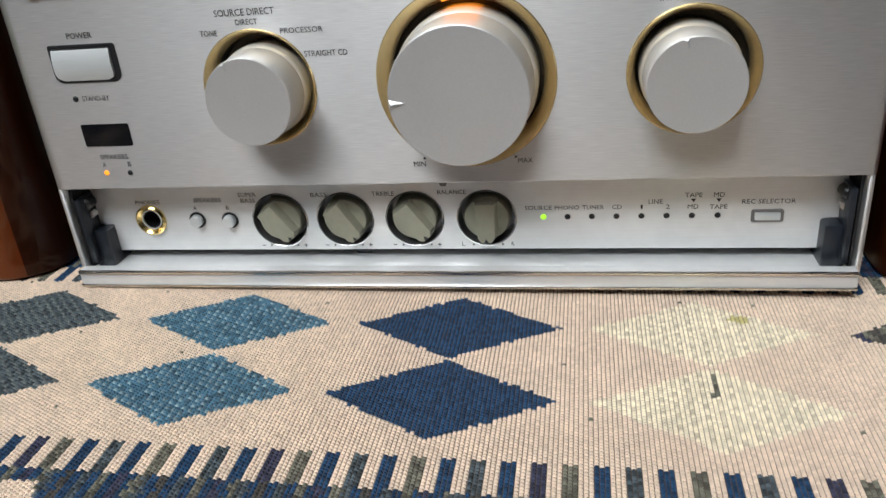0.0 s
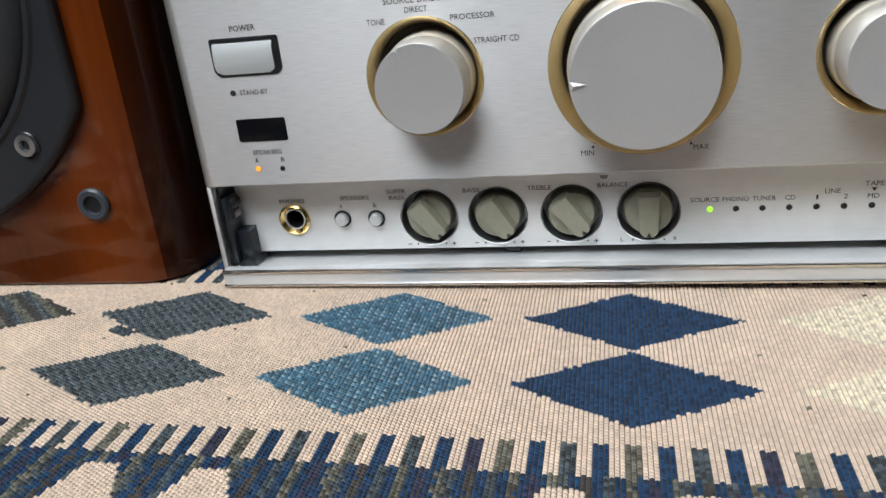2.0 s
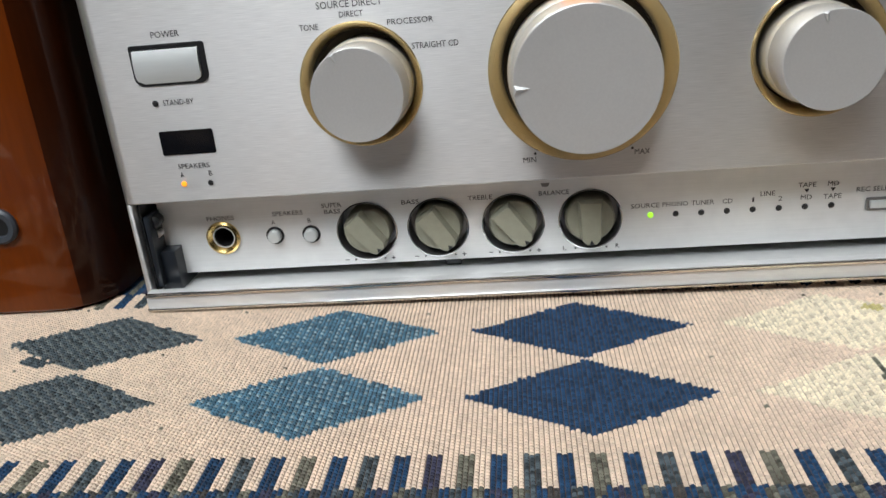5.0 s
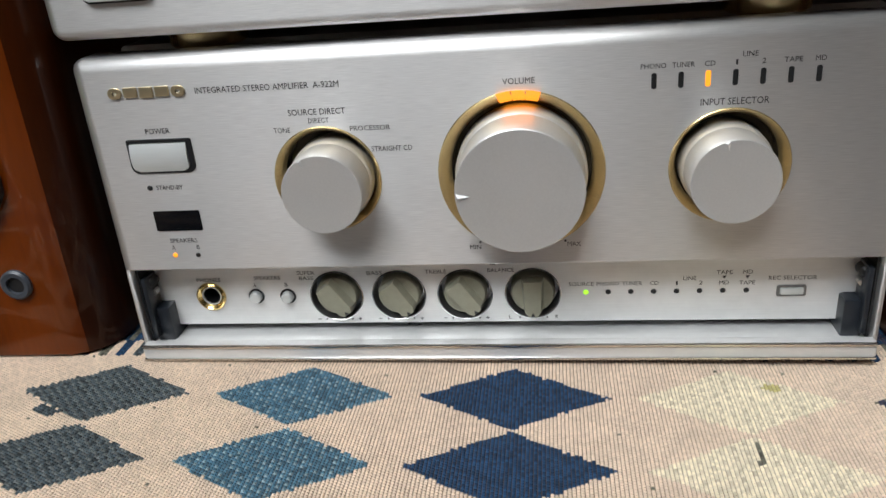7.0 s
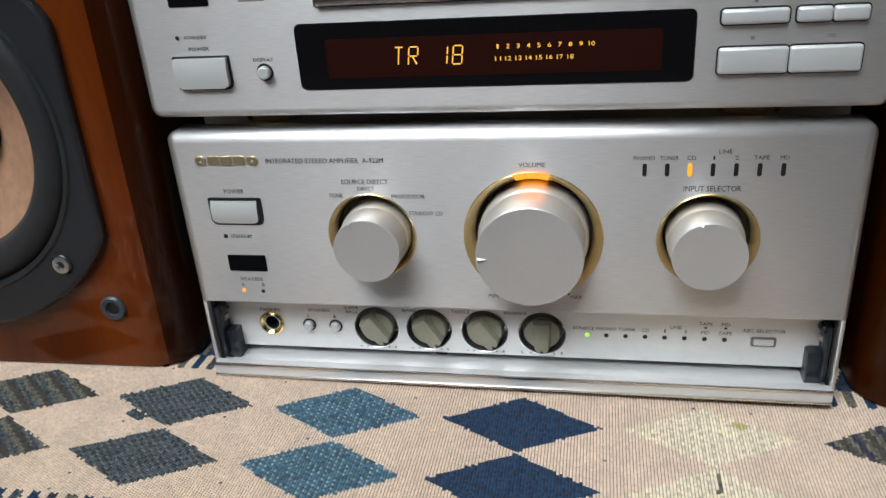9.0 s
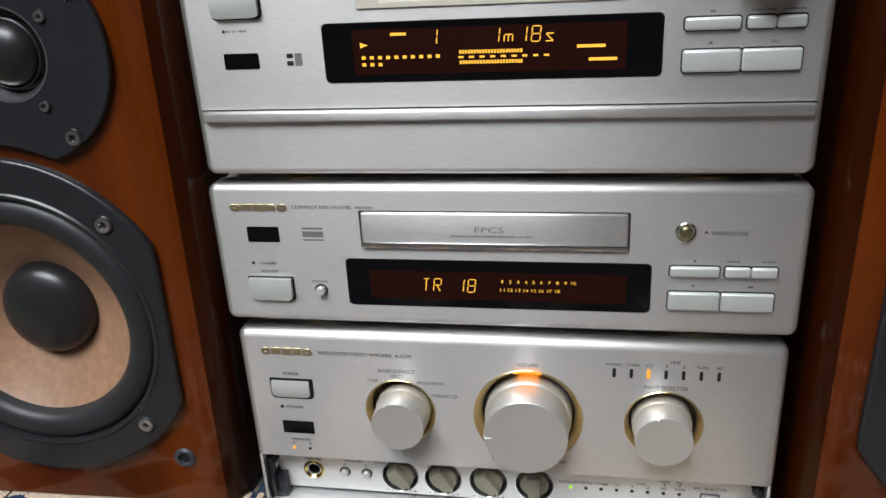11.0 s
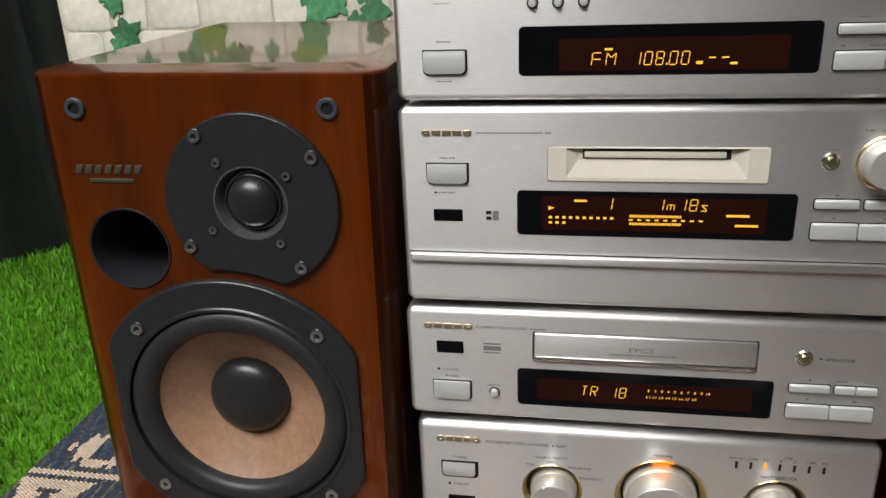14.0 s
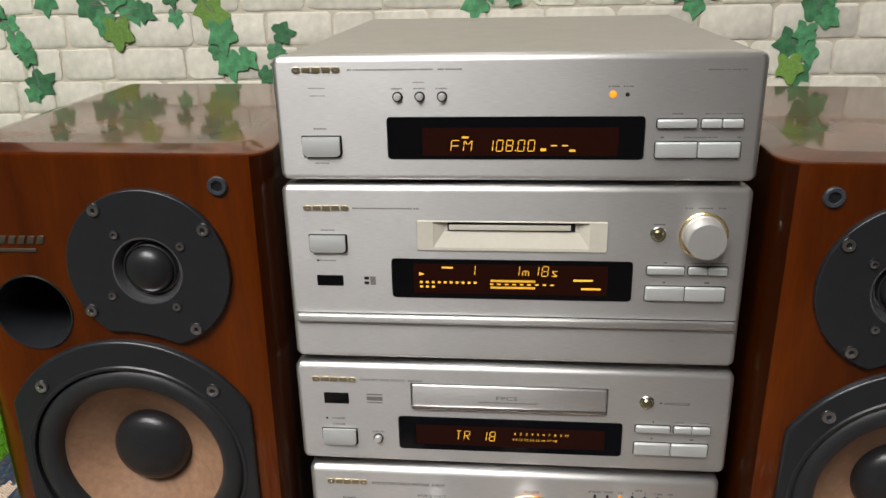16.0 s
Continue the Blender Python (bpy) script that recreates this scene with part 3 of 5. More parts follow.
    text(face, "STRAIGHT CD", -0.0285, 0.0838, 0.0140, 0.0018)
    text(face, "VOLUME", 0.0150, 0.1045, 0.0104, 0.0020)
    text(face, "MIN", -0.0022, 0.0464, 0.0040, 0.0017)
    text(face, "MAX", 0.0322, 0.0469, 0.0046, 0.0017)
    pilot(face, -0.0004, 0.0483, 0.0004, INK, name="print_dot")
    pilot(face, 0.0292, 0.0481, 0.0004, INK, name="print_dot")
    for i in range(7):
        x = 0.0574 + 0.00822 * i
        part("input_lamp", plate(rounded(x - 0.0008, x + 0.0008, 0.0998, 0.1048, 0.0006, 3), -0.0002, 0.0005), ORANGE if i == 2 else BLACK, root, "orange lamp, lit" if i == 2 else "")
    for words, x, w in (("PHONO", 0.0571, 0.0078), ("TUNER", 0.0662, 0.0068), ("CD", 0.0742, 0.0032), ("1", 0.0822, 0.0006), ("2", 0.0902, 0.0012), ("TAPE", 0.0988, 0.0054), ("MD", 0.1068, 0.0032)):
        text(face, words, x, 0.1070, w, 0.0016)
    text(face, "LINE", 0.0861, 0.1094, 0.0046, 0.0016)
    text(face, "INPUT SELECTOR", 0.0824, 0.0948, 0.0208, 0.0022)
    # lower panel behind the flap
    Y = 0.012
    sub_holes = [circle(-0.1102, 0.0220, 0.0036, 32)] + [circle(x, 0.0214, 0.0104, 44) for x in (-0.0590, -0.0343, -0.0087, 0.0170)]
    outline = lambda i: [(x, z) for x, z in ((-0.1262, 0.0094), (0.1273, 0.0094), (0.1273, 0.0203), (0.1330, 0.0203), (0.1330, 0.0386), (-0.1320, 0.0386), (-0.1320, 0.0203), (-0.1262, 0.0203))]
    sub = part("control_strip", panel(outline, sub_holes, Y, Y + 0.004, 0), STRIP, root, "pale satin control strip", smooth=False)
    for sx in (-1, 1):
        part("side_cheek", box(sx * 0.1362 - 0.0010, sx * 0.1362 + 0.0010, 0.001, 0.036, 0.0030, 0.0395, 0.0008), ALU, root)
        part("cheek_liner", box(sx * 0.1346 - 0.0004, sx * 0.1346 + 0.0004, 0.0040, 0.034, 0.0060, 0.0388), BLACK, root)
        bm = box(sx * 0.1298 - 0.0036, sx * 0.1298 + 0.0036, 0.006, 0.030, 0.0045, 0.0200, 0.0007)
        box(sx * 0.1325 - 0.0010, sx * 0.1325 + 0.0010, 0.003, 0.012, 0.0080, 0.0340, 0.0005, bm=bm)
        part("hinge_bracket", bm, BRACKET, root, "dark plastic flap hinge")
        part("hinge_pin", lathe(sx * 0.1318, 0.0310, [(0.0022, 0.002), (0.0022, -0.002), (0.0012, -0.0028), (0, -0.0028)], 20, 0.0085), BLACK, root)
        part("hinge_screw", lathe(sx * 0.1318, 0.0262, [(0.0014, 0.002), (0.0014, -0.001), (0, -0.0013)], 16, 0.0085), STEEL, root)
    part("phones_socket", lathe(-0.1102, 0.0220, [(0.0060, 0.001), (0.0060, -0.0008), (0.0052, -0.0014), (0.0044, -0.0006), (0.0036, 0.0004), (0.0034, 0.014), (0, 0.014)], 40, Y), BRASS, root, "brass-ringed headphone socket")
    part("socket_bore", lathe(-0.1102, 0.0220, [(0.0033, 0.0008), (0.0033, 0.013), (0, 0.013)], 30, Y), BLACK, root)
    yt = Y - 0.00012
    text(sub, "PHONES", -0.1101, 0.0292, 0.0098, 0.0016, yt)
    text(sub, "SPEAKERS", -0.0860, 0.0297, 0.0108, 0.0016, yt)
    text(sub, "A", -0.0915, 0.0266, 0.0012, 0.0015, yt)
    text(sub, "B", -0.0787, 0.0266, 0.0011, 0.0015, yt)
    round_key(root, -0.0915, 0.0218, 0.0024, 0.0028, Y)
    round_key(root, -0.0786, 0.0216, 0.0024, 0.0028, Y)
    text(sub, "SUPER", -0.0702, 0.0316, 0.0070, 0.0016, yt)
    text(sub, "BASS", -0.0702, 0.0293, 0.0056, 0.0016, yt)
    text(sub, "BASS", -0.0430, 0.0311, 0.0060, 0.0016, yt)
    text(sub, "TREBLE", -0.0193, 0.0312, 0.0082, 0.0016, yt)
    text(sub, "BALANCE", 0.0053, 0.0314, 0.0100, 0.0016, yt)
    bm = bmesh.new()
    bm.faces.new(loop(bm, [(0.0010, 0.0349), (0.0040, 0.0349), (0.0034, 0.0336), (0.0016, 0.0336)], yt))
    part("print_mark", bm, INK_SOFT, sub, smooth=False)
    for i, (x, turn) in enumerate(((-0.0590, -52), (-0.0343, -55), (-0.0087, -52), (0.0170, -90))):
        dial(root, x, 0.0214, turn, Y)
        for sx in (-1, 1):
            pilot(sub, x + sx * 0.0052, 0.0112, 0.00030, INK, Y, name="print_dot")
            bar(sub, x + sx * 0.0082 - 0.0007, x + sx * 0.0082 + 0.0007, 0.0112, 0.0003, yt, INK) if i < 3 else text(sub, "L" if sx < 0 else "R", x + sx * 0.0088, 0.0114, 0.0011, 0.0015, yt)
            if i < 3 and sx > 0:
                bar(sub, x + 0.0082 - 0.00015, x + 0.0082 + 0.00015, 0.0112, 0.0014, yt - 0.00005, INK)
    for i in range(8):
        x = 0.0367 + 0.00820 * i
        pilot(root, x, 0.0216, 0.0010, GREEN if i == 0 else BLACK, Y, label="small green lamp, lit" if i == 0 else "")
    for words, x, z, w in (("SOURCE", 0.0350, 0.0250, 0.0092), ("PHONO", 0.0447, 0.0250, 0.0082), ("TUNER", 0.0535, 0.0250, 0.0072), ("CD", 0.0614, 0.0250, 0.0032), ("1", 0.0695, 0.0249, 0.0006), ("2", 0.0780, 0.0249, 0.0012),
                           ("MD", 0.0861, 0.0248, 0.0034), ("TAPE", 0.0942, 0.0247, 0.0056), ("LINE", 0.0740, 0.0268, 0.0046), ("TAPE", 0.0861, 0.0290, 0.0056), ("MD", 0.0942, 0.0290, 0.0034), ("REC SELECTOR", 0.1098, 0.0264, 0.0166)):
        text(sub, words, x, z, w, 0.0016, yt)
    for x in (0.0861, 0.0942):
        bm = bmesh.new()
        bm.faces.new(loop(bm, [(x - 0.0008, 0.0276), (x + 0.0008, 0.0276), (x, 0.0263)], yt))
        part("print_arrow", bm, INK, sub, smooth=False)
    part("rec_frame", panel(lambda i: rounded(0.1046 + i, 0.1148 - i, 0.0191 + i, 0.0235 - i, 0.0008), [rounded(0.1056, 0.1138, 0.0199, 0.0227, 0.0004)], Y - 0.0006, Y + 0.001, 0.0002), GUNMETAL, root)
    part("rec_button", box(0.1057, 0.1137, Y - 0.0014, Y + 0.001, 0.0200, 0.0226, 0.0004), BUTTON, root)
    # back of the bay and the flap that lies folded down
    part("bay_back", box(-0.1332, 0.1332, 0.034, 0.036, 0.0030, 0.0390), BLACK, root)
    flap = part("flap", box(-0.1352, 0.1352, -0.0030, 0.034, 0.0024, 0.0056, 0.0006), STRIP, root, "folded-down aluminium flap")
    part("flap_lip", box(-0.1356, 0.1356, -0.0036, 0.0012, 0.0024, 0.0084, 0.0008, 3), STRIP, flap)
    part("lip_edge", box(-0.1354, 0.1354, -0.0042, -0.0030, 0.0072, 0.0086, 0.0004), ALU_BRIGHT, flap)
    part("lip_edge", box(-0.1354, 0.1354, -0.0044, -0.0030, 0.0020, 0.0032, 0.0004), ALU_BRIGHT, flap)
    part("latch_block", box(-0.0330, -0.0275, 0.016, 0.022, 0.0056, 0.0105, 0.0005), BRACKET, root)
    part("bottom_plate", box(-0.1330, 0.1330, 0.0355, 0.30, 0.0045, 0.0092), BLACK, root)
    return root


amplifier()


def transport_keys(root, face, z, wide=0.0232, thin=0.0218):
    """Two narrow and two wide keys; z: the bottom of the wide ones."""
    pushbutton(root, 0.0808, 0.1026, z + 0.0170, z + 0.0220)
    pushbutton(root, 0.1050, 0.1160, z + 0.0170, z + 0.0220)
    pushbutton(root, 0.1163, 0.1276, z + 0.0170, z + 0.0220)
    pushbutton(root, 0.0806, 0.1036, z, z + 0.0091)
    pushbutton(root, 0.1040, 0.1272, z, z + 0.0091)


def power_key(root, face, x0, x1, z0, z1):
    part("key_slot", panel(lambda i: rounded(x0 - 0.0006 + i, x1 + 0.0009 - i, z0 - 0.0008 + i, z1 + 0.0005 - i, 0.0008, rb=0.0028), [rounded(x0 + 0.0002, x1 - 0.0002, z0 + 0.0002, z1 - 0.0002, 0.0006, rb=0.0022)], -0.0003, 0.0, 0.0001), BLACK, root)
    part("power_button", bowed_key(x0 + 0.0002, x1 - 0.0002, z0, z1 - 0.0004, -0.0014, 0.0026), BUTTON, root, "wide satin power key")


def cd_player():
    root, face = unit("cd_player", 0.1250, 0.1985, [rounded(-0.0740, 0.0729, 0.1355, 0.1608, 0.0024), rounded(-0.0650, 0.0625, 0.1664, 0.1858, 0.0010)],
                      "champagne silver compact disc player showing amber track figures", "cd player", foot_h=0.0076, half=0.1405, dx=-0.0007)
    badge(root, -0.1306, -0.1004, 0.1853, 0.1886)
    text(face, "COMPACT DISC PLAYER", -0.0833, 0.1872, 0.0302, 0.0017)
    bar(face, -0.0664, -0.0572, 0.1872, 0.0015)
    ir_window(root, -0.1231, -0.1065, 0.1688, 0.1769)
    for k in range(3):
        bar(face, -0.0944, -0.0838, 0.1762 - 0.0030 * k, (0.0010, 0.0030, 0.0008)[k], mat=INK_SOFT, name="mark_bar")
    pilot(root, -0.1223, 0.1573, 0.0008, BLACK)
    text(face, "STANDBY", -0.1146, 0.1573, 0.0095, 0.0014)
    text(face, "POWER", -0.1140, 0.1528, 0.0086, 0.0015)
    power_key(root, face, -0.1258, -0.1028, 0.1374, 0.1496)
    text(face, "DISPLAY", -0.0880, 0.1479, 0.0084, 0.0013)
    round_key(root, -0.0880, 0.1431, 0.0026, 0.003)
    tray = part("disc_tray", box(-0.0642, 0.0618, -0.0012, 0.010, 0.1671, 0.1852, 0.0012, 3), ALU, root, "closed disc tray")
    part("tray_step", box(-0.0641, 0.0617, -0.0020, 0.0, 0.1671, 0.1700, 0.0006), ALU_BRIGHT, tray)
    part("tray_shadow_gap", box(-0.0650, 0.0625, 0.0102, 0.0110, 0.1664, 0.1858), BLACK, root)
    text(tray, "FPCS", -0.0020, 0.1770, 0.0138, 0.0028, -0.00135, INK_SOFT)
    bar(tray, -0.0205, 0.0178, 0.1737, 0.0012, -0.00135)
    win = screen(root, -0.0740, 0.0729, 0.1355, 0.1608, -0.0622, 0.0617, 0.1400, 0.1547)
    segments(win, "TR 18", -0.0360, -0.0080, 0.1443, 0.1510, -0.00052)
    for i in range(18):
        r, c = divmod(i, 10)
        text(win, str(i + 1), 0.0035 + 0.00375 * c, 0.1502 - 0.0044 * r, 0.0007 if i == 0 else 0.0013 if i < 9 else 0.0022, 0.0016, -0.00052, AMBER, "track_number")
    part("open_ring", lathe(0.0869, 0.1765, [(0.0049, 0.0004), (0.0049, -0.0002), (0.0042, -0.0010), (0.0036, -0.0002), (0.0036, 0.001)], 40), ALU_BRIGHT, root)
    part("open_button", lathe(0.0869, 0.1765, [(0.0033, 0.001), (0.0033, -0.0016), (0.0024, -0.0026), (0, -0.0030)], 32), OLIVE_KEY, root)
    text(face, "OPEN/CLOSE", 0.1058, 0.1763, 0.0155, 0.0018)
    bm = bmesh.new()
    bm.faces.new(loop(bm, [(0.0947, 0.1762), (0.0967, 0.1762), (0.0957, 0.1774)], -0.00012))
    part("print_arrow", bm, INK, face, smooth=False)
    transport_keys(root, face, 0.1381)
    for x, w in ((0.0917, 0.0012), (0.1085, 0.006), (0.1235, 0.006)):
        bar(face, x - w / 2, x + w / 2, 0.1626, 0.0012)
    bar(face, 0.0910, 0.0922, 0.1502, 0.0012)
    bar(face, 0.1155, 0.1180, 0.1502, 0.0010)
    return root


cd_player()


def md_recorder():
    root, face = unit("minidisc_recorder", 0.2034, 0.3187, [rounded(-0.0738, 0.0728, 0.2464, 0.2726, 0.0024), rounded(-0.0573, 0.0570, 0.2780, 0.2974, 0.0010)],
                      "champagne silver minidisc recorder with an amber display and cream disc slot", "minidisc recorder", half=0.1388, dx=-0.0006, foot_h=0.0065)
    badge(root, -0.1266, -0.0979, 0.3030, 0.3062)
    bar(face, -0.0960, -0.0555, 0.3046, 0.0014)
    bar(face, -0.1165, -0.1080, 0.2905, 0.0012)
    power_key(root, face, -0.1238, -0.1012, 0.2763, 0.2874)
    pilot(root, -0.1196, 0.2706, 0.0007, BLACK)
    bar(face, -0.1185, -0.1085, 0.2706, 0.0012)
    ir_window(root, -0.1212, -0.1045, 0.2537, 0.2608)
    for k in range(2):
        bar(face, -0.0912, -0.0882, 0.2592 - 0.0033 * k, 0.0020, mat=INK, name="mark_bar")
    bar(face, -0.0874, -0.0840, 0.2575, 0.0056, mat=INK_SOFT, name="mark_bar")
    # disc slot
    fr = part("slot_frame", panel(lambda i: rounded(-0.0571 + i, 0.0568 - i, 0.2782 + i, 0.2972 - i, 0.0012), [rounded(-0.0470, 0.0462, 0.2806, 0.2966, 0.0006)], -0.0008, 0.011, 0.0004), CREAM_PLASTIC, root, "cream plastic disc slot surround")
    bm = bmesh.new()
    for quad in (((-0.0470, -0.0006, 0.2806), (0.0462, -0.0006, 0.2806), (0.0400, 0.0022, 0.2898), (-0.0408, 0.0022, 0.2898)),
                 ((-0.0470, -0.0006, 0.2806), (-0.0408, 0.0022, 0.2898), (-0.0408, 0.0022, 0.2966), (-0.0470, -0.0002, 0.2966)),
                 ((0.0462, -0.0006, 0.2806), (0.0400, 0.0022, 0.2898), (0.0400, 0.0022, 0.2966), (0.0462, -0.0002, 0.2966)),
                 ((-0.0408, 0.0022, 0.2898), (0.0400, 0.0022, 0.2898), (0.0400, 0.0022, 0.2966), (-0.0408, 0.0022, 0.2966))):
        bm.faces.new([bm.verts.new(p) for p in quad])
    part("slot_ramp", bm, CREAM_PLASTIC, fr, "sloping sides of the disc slot", smooth=False)
    part("slot_mouth", box(-0.0386, 0.0378, 0.0018, 0.0030, 0.2903, 0.2956, 0.0002), BLACK, fr)
    part("slot_door", box(-0.0376, 0.0352, 0.0008, 0.0022, 0.2911, 0.2945, 0.0003), CREAM_PLASTIC, fr)
    win = screen(root, -0.0738, 0.0728, 0.2464, 0.2726, -0.0600, 0.0580, 0.2500, 0.2695)
    y = -0.00052
    bm = bmesh.new()
    bm.faces.new(loop(bm, [(-0.0565, 0.2616), (-0.0565, 0.2640), (-0.0530, 0.2628)], y))
    part("play_mark", bm, AMBER, win, smooth=False)
    bar(win, -0.0425, -0.0355, 0.2672, 0.0012, y, AMBER, "display_bar")
    segments(win, "1", -0.0262, -0.0200, 0.2625, 0.2688, y)
    segments(win, "1m18s", 0.0010, 0.0300, 0.2625, 0.2688, y)
    for i in range(13):
        r, c = divmod(i, 10)
        bar(win, -0.0562 + 0.0037 * c, -0.0544 + 0.0037 * c, 0.2574 - 0.0030 * r, 0.0014, y, AMBER, "display_figure")
    for r in range(2):
        for c in range(22):
            bar(win, -0.0125 + 0.00125 * c, -0.0116 + 0.00125 * c, 0.2589 - 0.0044 * r, 0.0015, y, AMBER, "level_segment")
    for c in range(9):
        bar(win, -0.0130 + 0.0046 * c, -0.0108 + 0.0046 * c, 0.2567, 0.0009, y, AMBER, "display_bar")
    bar(win, 0.0376, 0.0494, 0.2600, 0.0013, y, AMBER, "display_bar")
    bar(win, 0.0425, 0.0543, 0.2545, 0.0013, y, AMBER, "display_bar")
    part("eject_ring", lathe(0.0860, 0.2899, [(0.0049, 0.0004), (0.0049, -0.0002), (0.0042, -0.0010), (0.0036, -0.0002), (0.0036, 0.001)], 40), ALU_BRIGHT, root)
    part("eject_button", lathe(0.0860, 0.2899, [(0.0034, 0.001), (0.0034, -0.0016), (0.0024, -0.0026), (0, -0.0030)], 32), OLIVE_KEY, root)
    bar(face, 0.0830, 0.0895, 0.2962, 0.0012)
    part("knob_ring", lathe(0.1119, 0.2896, [(0.0142, 0.0004), (0.0142, -0.0004), (0.0134, -0.0010), (0.0126, -0.0002), (0.0124, 0.001)], 56), GOLD, root, "thin gold ring")
    part("jog_knob", lathe(0.1119, 0.2896, [(0.0121, 0.001), (0.0121, -0.0006), (0.0114, -0.0012), (0.0112, -0.0110), (0.0106, -0.0122), (0.0, -0.0126)], 56), ALU_SMOOTH, root, "pale round jog knob")
    for x, w in ((0.1025, 0.004), (0.1119, 0.008), (0.1213, 0.004)):
        bar(face, x - w / 2, x + w / 2, 0.3063, 0.0012)
    transport_keys(root, face, 0.2480)
    for x, w in ((0.0915, 0.002), (0.1110, 0.009), (0.1225, 0.009)):
        bar(face, x - w / 2, x + w / 2, 0.2722, 0.0010)
    bar(face, 0.0908, 0.0922, 0.2597, 0.0010)
    bar(face, 0.1150, 0.1180, 0.2597, 0.0010)
    # closed flap along the bottom
    flap = part("flap", box(-0.1355, 0.1350, -0.0030, 0.0, 0.2295, 0.2346, 0.0012, 3), ALU, root, "long rounded grip of the closed lower flap")
    part("flap_gap", box(-0.1360, 0.1355, -0.0002, 0.0, 0.2346, 0.2352), BLACK, flap)
    return root


md_recorder()


def tuner():
    root, face = unit("tuner", 0.3220, 0.3945, [rounded(-0.0727, 0.0746, 0.3348, 0.3599, 0.0024)], "champagne silver radio tuner with an amber frequency display", "tuner", depth=0.315, half=0.1384, foot_h=0.0049)
    badge(root, -0.1266, -0.0979, 0.3852, 0.3886)
    bar(face, -0.0940, -0.0450, 0.3867, 0.0013)
    bar(face, -0.0420, -0.0285, 0.3867, 0.0013)
    bar(face, 0.1062, 0.1269, 0.3852, 0.0012)
    bar(face, -0.1170, -0.1078, 0.3722, 0.0006, mat=INK)
    bar(face, -0.1175, -0.1075, 0.3765, 0.0010)
    bar(face, -0.1160, -0.1085, 0.3530, 0.0012)
    bar(face, -0.1165, -0.1080, 0.3325, 0.0010)
    power_key(root, face, -0.1231, -0.1005, 0.3366, 0.3486)
    for i in range(3):
        round_key(root, -0.0656 + 0.0128 * i, 0.3714, 0.0022, 0.003)
        bar(face, -0.0690 + 0.0128 * i, -0.0625 + 0.0128 * i, 0.3760, 0.0011)
    bar(face, -0.0565, -0.0500, 0.3795, 0.0009)
    pilot(root, 0.0557, 0.3721, 0.0020, ORANGE, label="round orange lamp, lit")
    pilot(root, 0.0636, 0.3720, 0.0012, BLACK)
    bar(face, 0.0530, 0.0590, 0.3765, 0.0011)
    bar(face, 0.0612, 0.0672, 0.3765, 0.0011)
    win = screen(root, -0.0727, 0.0746, 0.3348, 0.3599, -0.0520, 0.0600, 0.3372, 0.3535)
    y = -0.00052
    segments(win, "FM", -0.0356, -0.0210, 0.3399, 0.3462, y)
    segments(win, "108", -0.0150, 0.0020, 0.3400, 0.3464, y)
    segments(win, "00", 0.0030, 0.0145, 0.3400, 0.3464, y)
    bar(win, 0.0016, 0.0024, 0.3404, 0.0009, y, AMBER, "display_bar")
    bar(win, -0.0290, -0.0250, 0.3480, 0.0011, y, AMBER, "display_bar")
    bar(win, 0.0162, 0.0194, 0.3408, 0.0015, y, AMBER, "display_bar")
    bar(win, 0.0222, 0.0256, 0.3432, 0.0007, y, AMBER, "display_bar")
    bar(win, 0.0284, 0.0318, 0.3432, 0.0007, y, AMBER, "display_bar")
    bar(win, 0.0325, 0.0360, 0.3403, 0.0012, y, AMBER, "display_bar")
    transport_keys(root, face, 0.3362)
    for x, w in ((0.0917, 0.006), (0.1110, 0.009), (0.1225, 0.009)):
        bar(face, x - w / 2, x + w / 2, 0.3612, 0.0010)
    bar(face, 0.0960, 0.1150, 0.3478, 0.0010)
    bar(face, 0.0830, 0.0850, 0.3478, 0.0010)
    bar(face, 0.1250, 0.1270, 0.3478, 0.0010)
    return root


tuner()


# ---- loudspeakers ----


def cabinet_outline(half, depth, r, n=10):
    """Plan of the cabinet: (x, y) points, front edges rounded."""
    out = []
    for cx, a0 in ((half - r, -90), (None, 0), (-half + r, 180)):
        if cx is None:
            out += [(half, depth - 0.003), (half - 0.003, depth), (-half + 0.003, depth), (-half, depth - 0.003)]
            continue
        for i in range(n + 1):
            a = radians(a0 + 90 * i / n)
            out.append((cx + r * math.cos(a), r + r * math.sin(a)))
    return out


def screw(parent, cx, cz, y, r=0.0042):
    s = part("screw", lathe(cx, cz, [(r * 1.25, 0.0004), (r * 1.2, -0.0006), (r, -0.0002), (r * 0.95, -0.0014), (r * 0.5, -0.0016), (r * 0.42, -0.0003), (0, -0.0002)], 24, y), [STEEL, BAFFLE], parent, "steel socket screw")
    for p in s.data.polygons:
        p.material_index = int(math.hypot(p.center.x - cx, p.center.z - cz) > r * 1.02 or math.hypot(p.center.x - cx, p.center.z - cz) < r * 0.44)
    return s


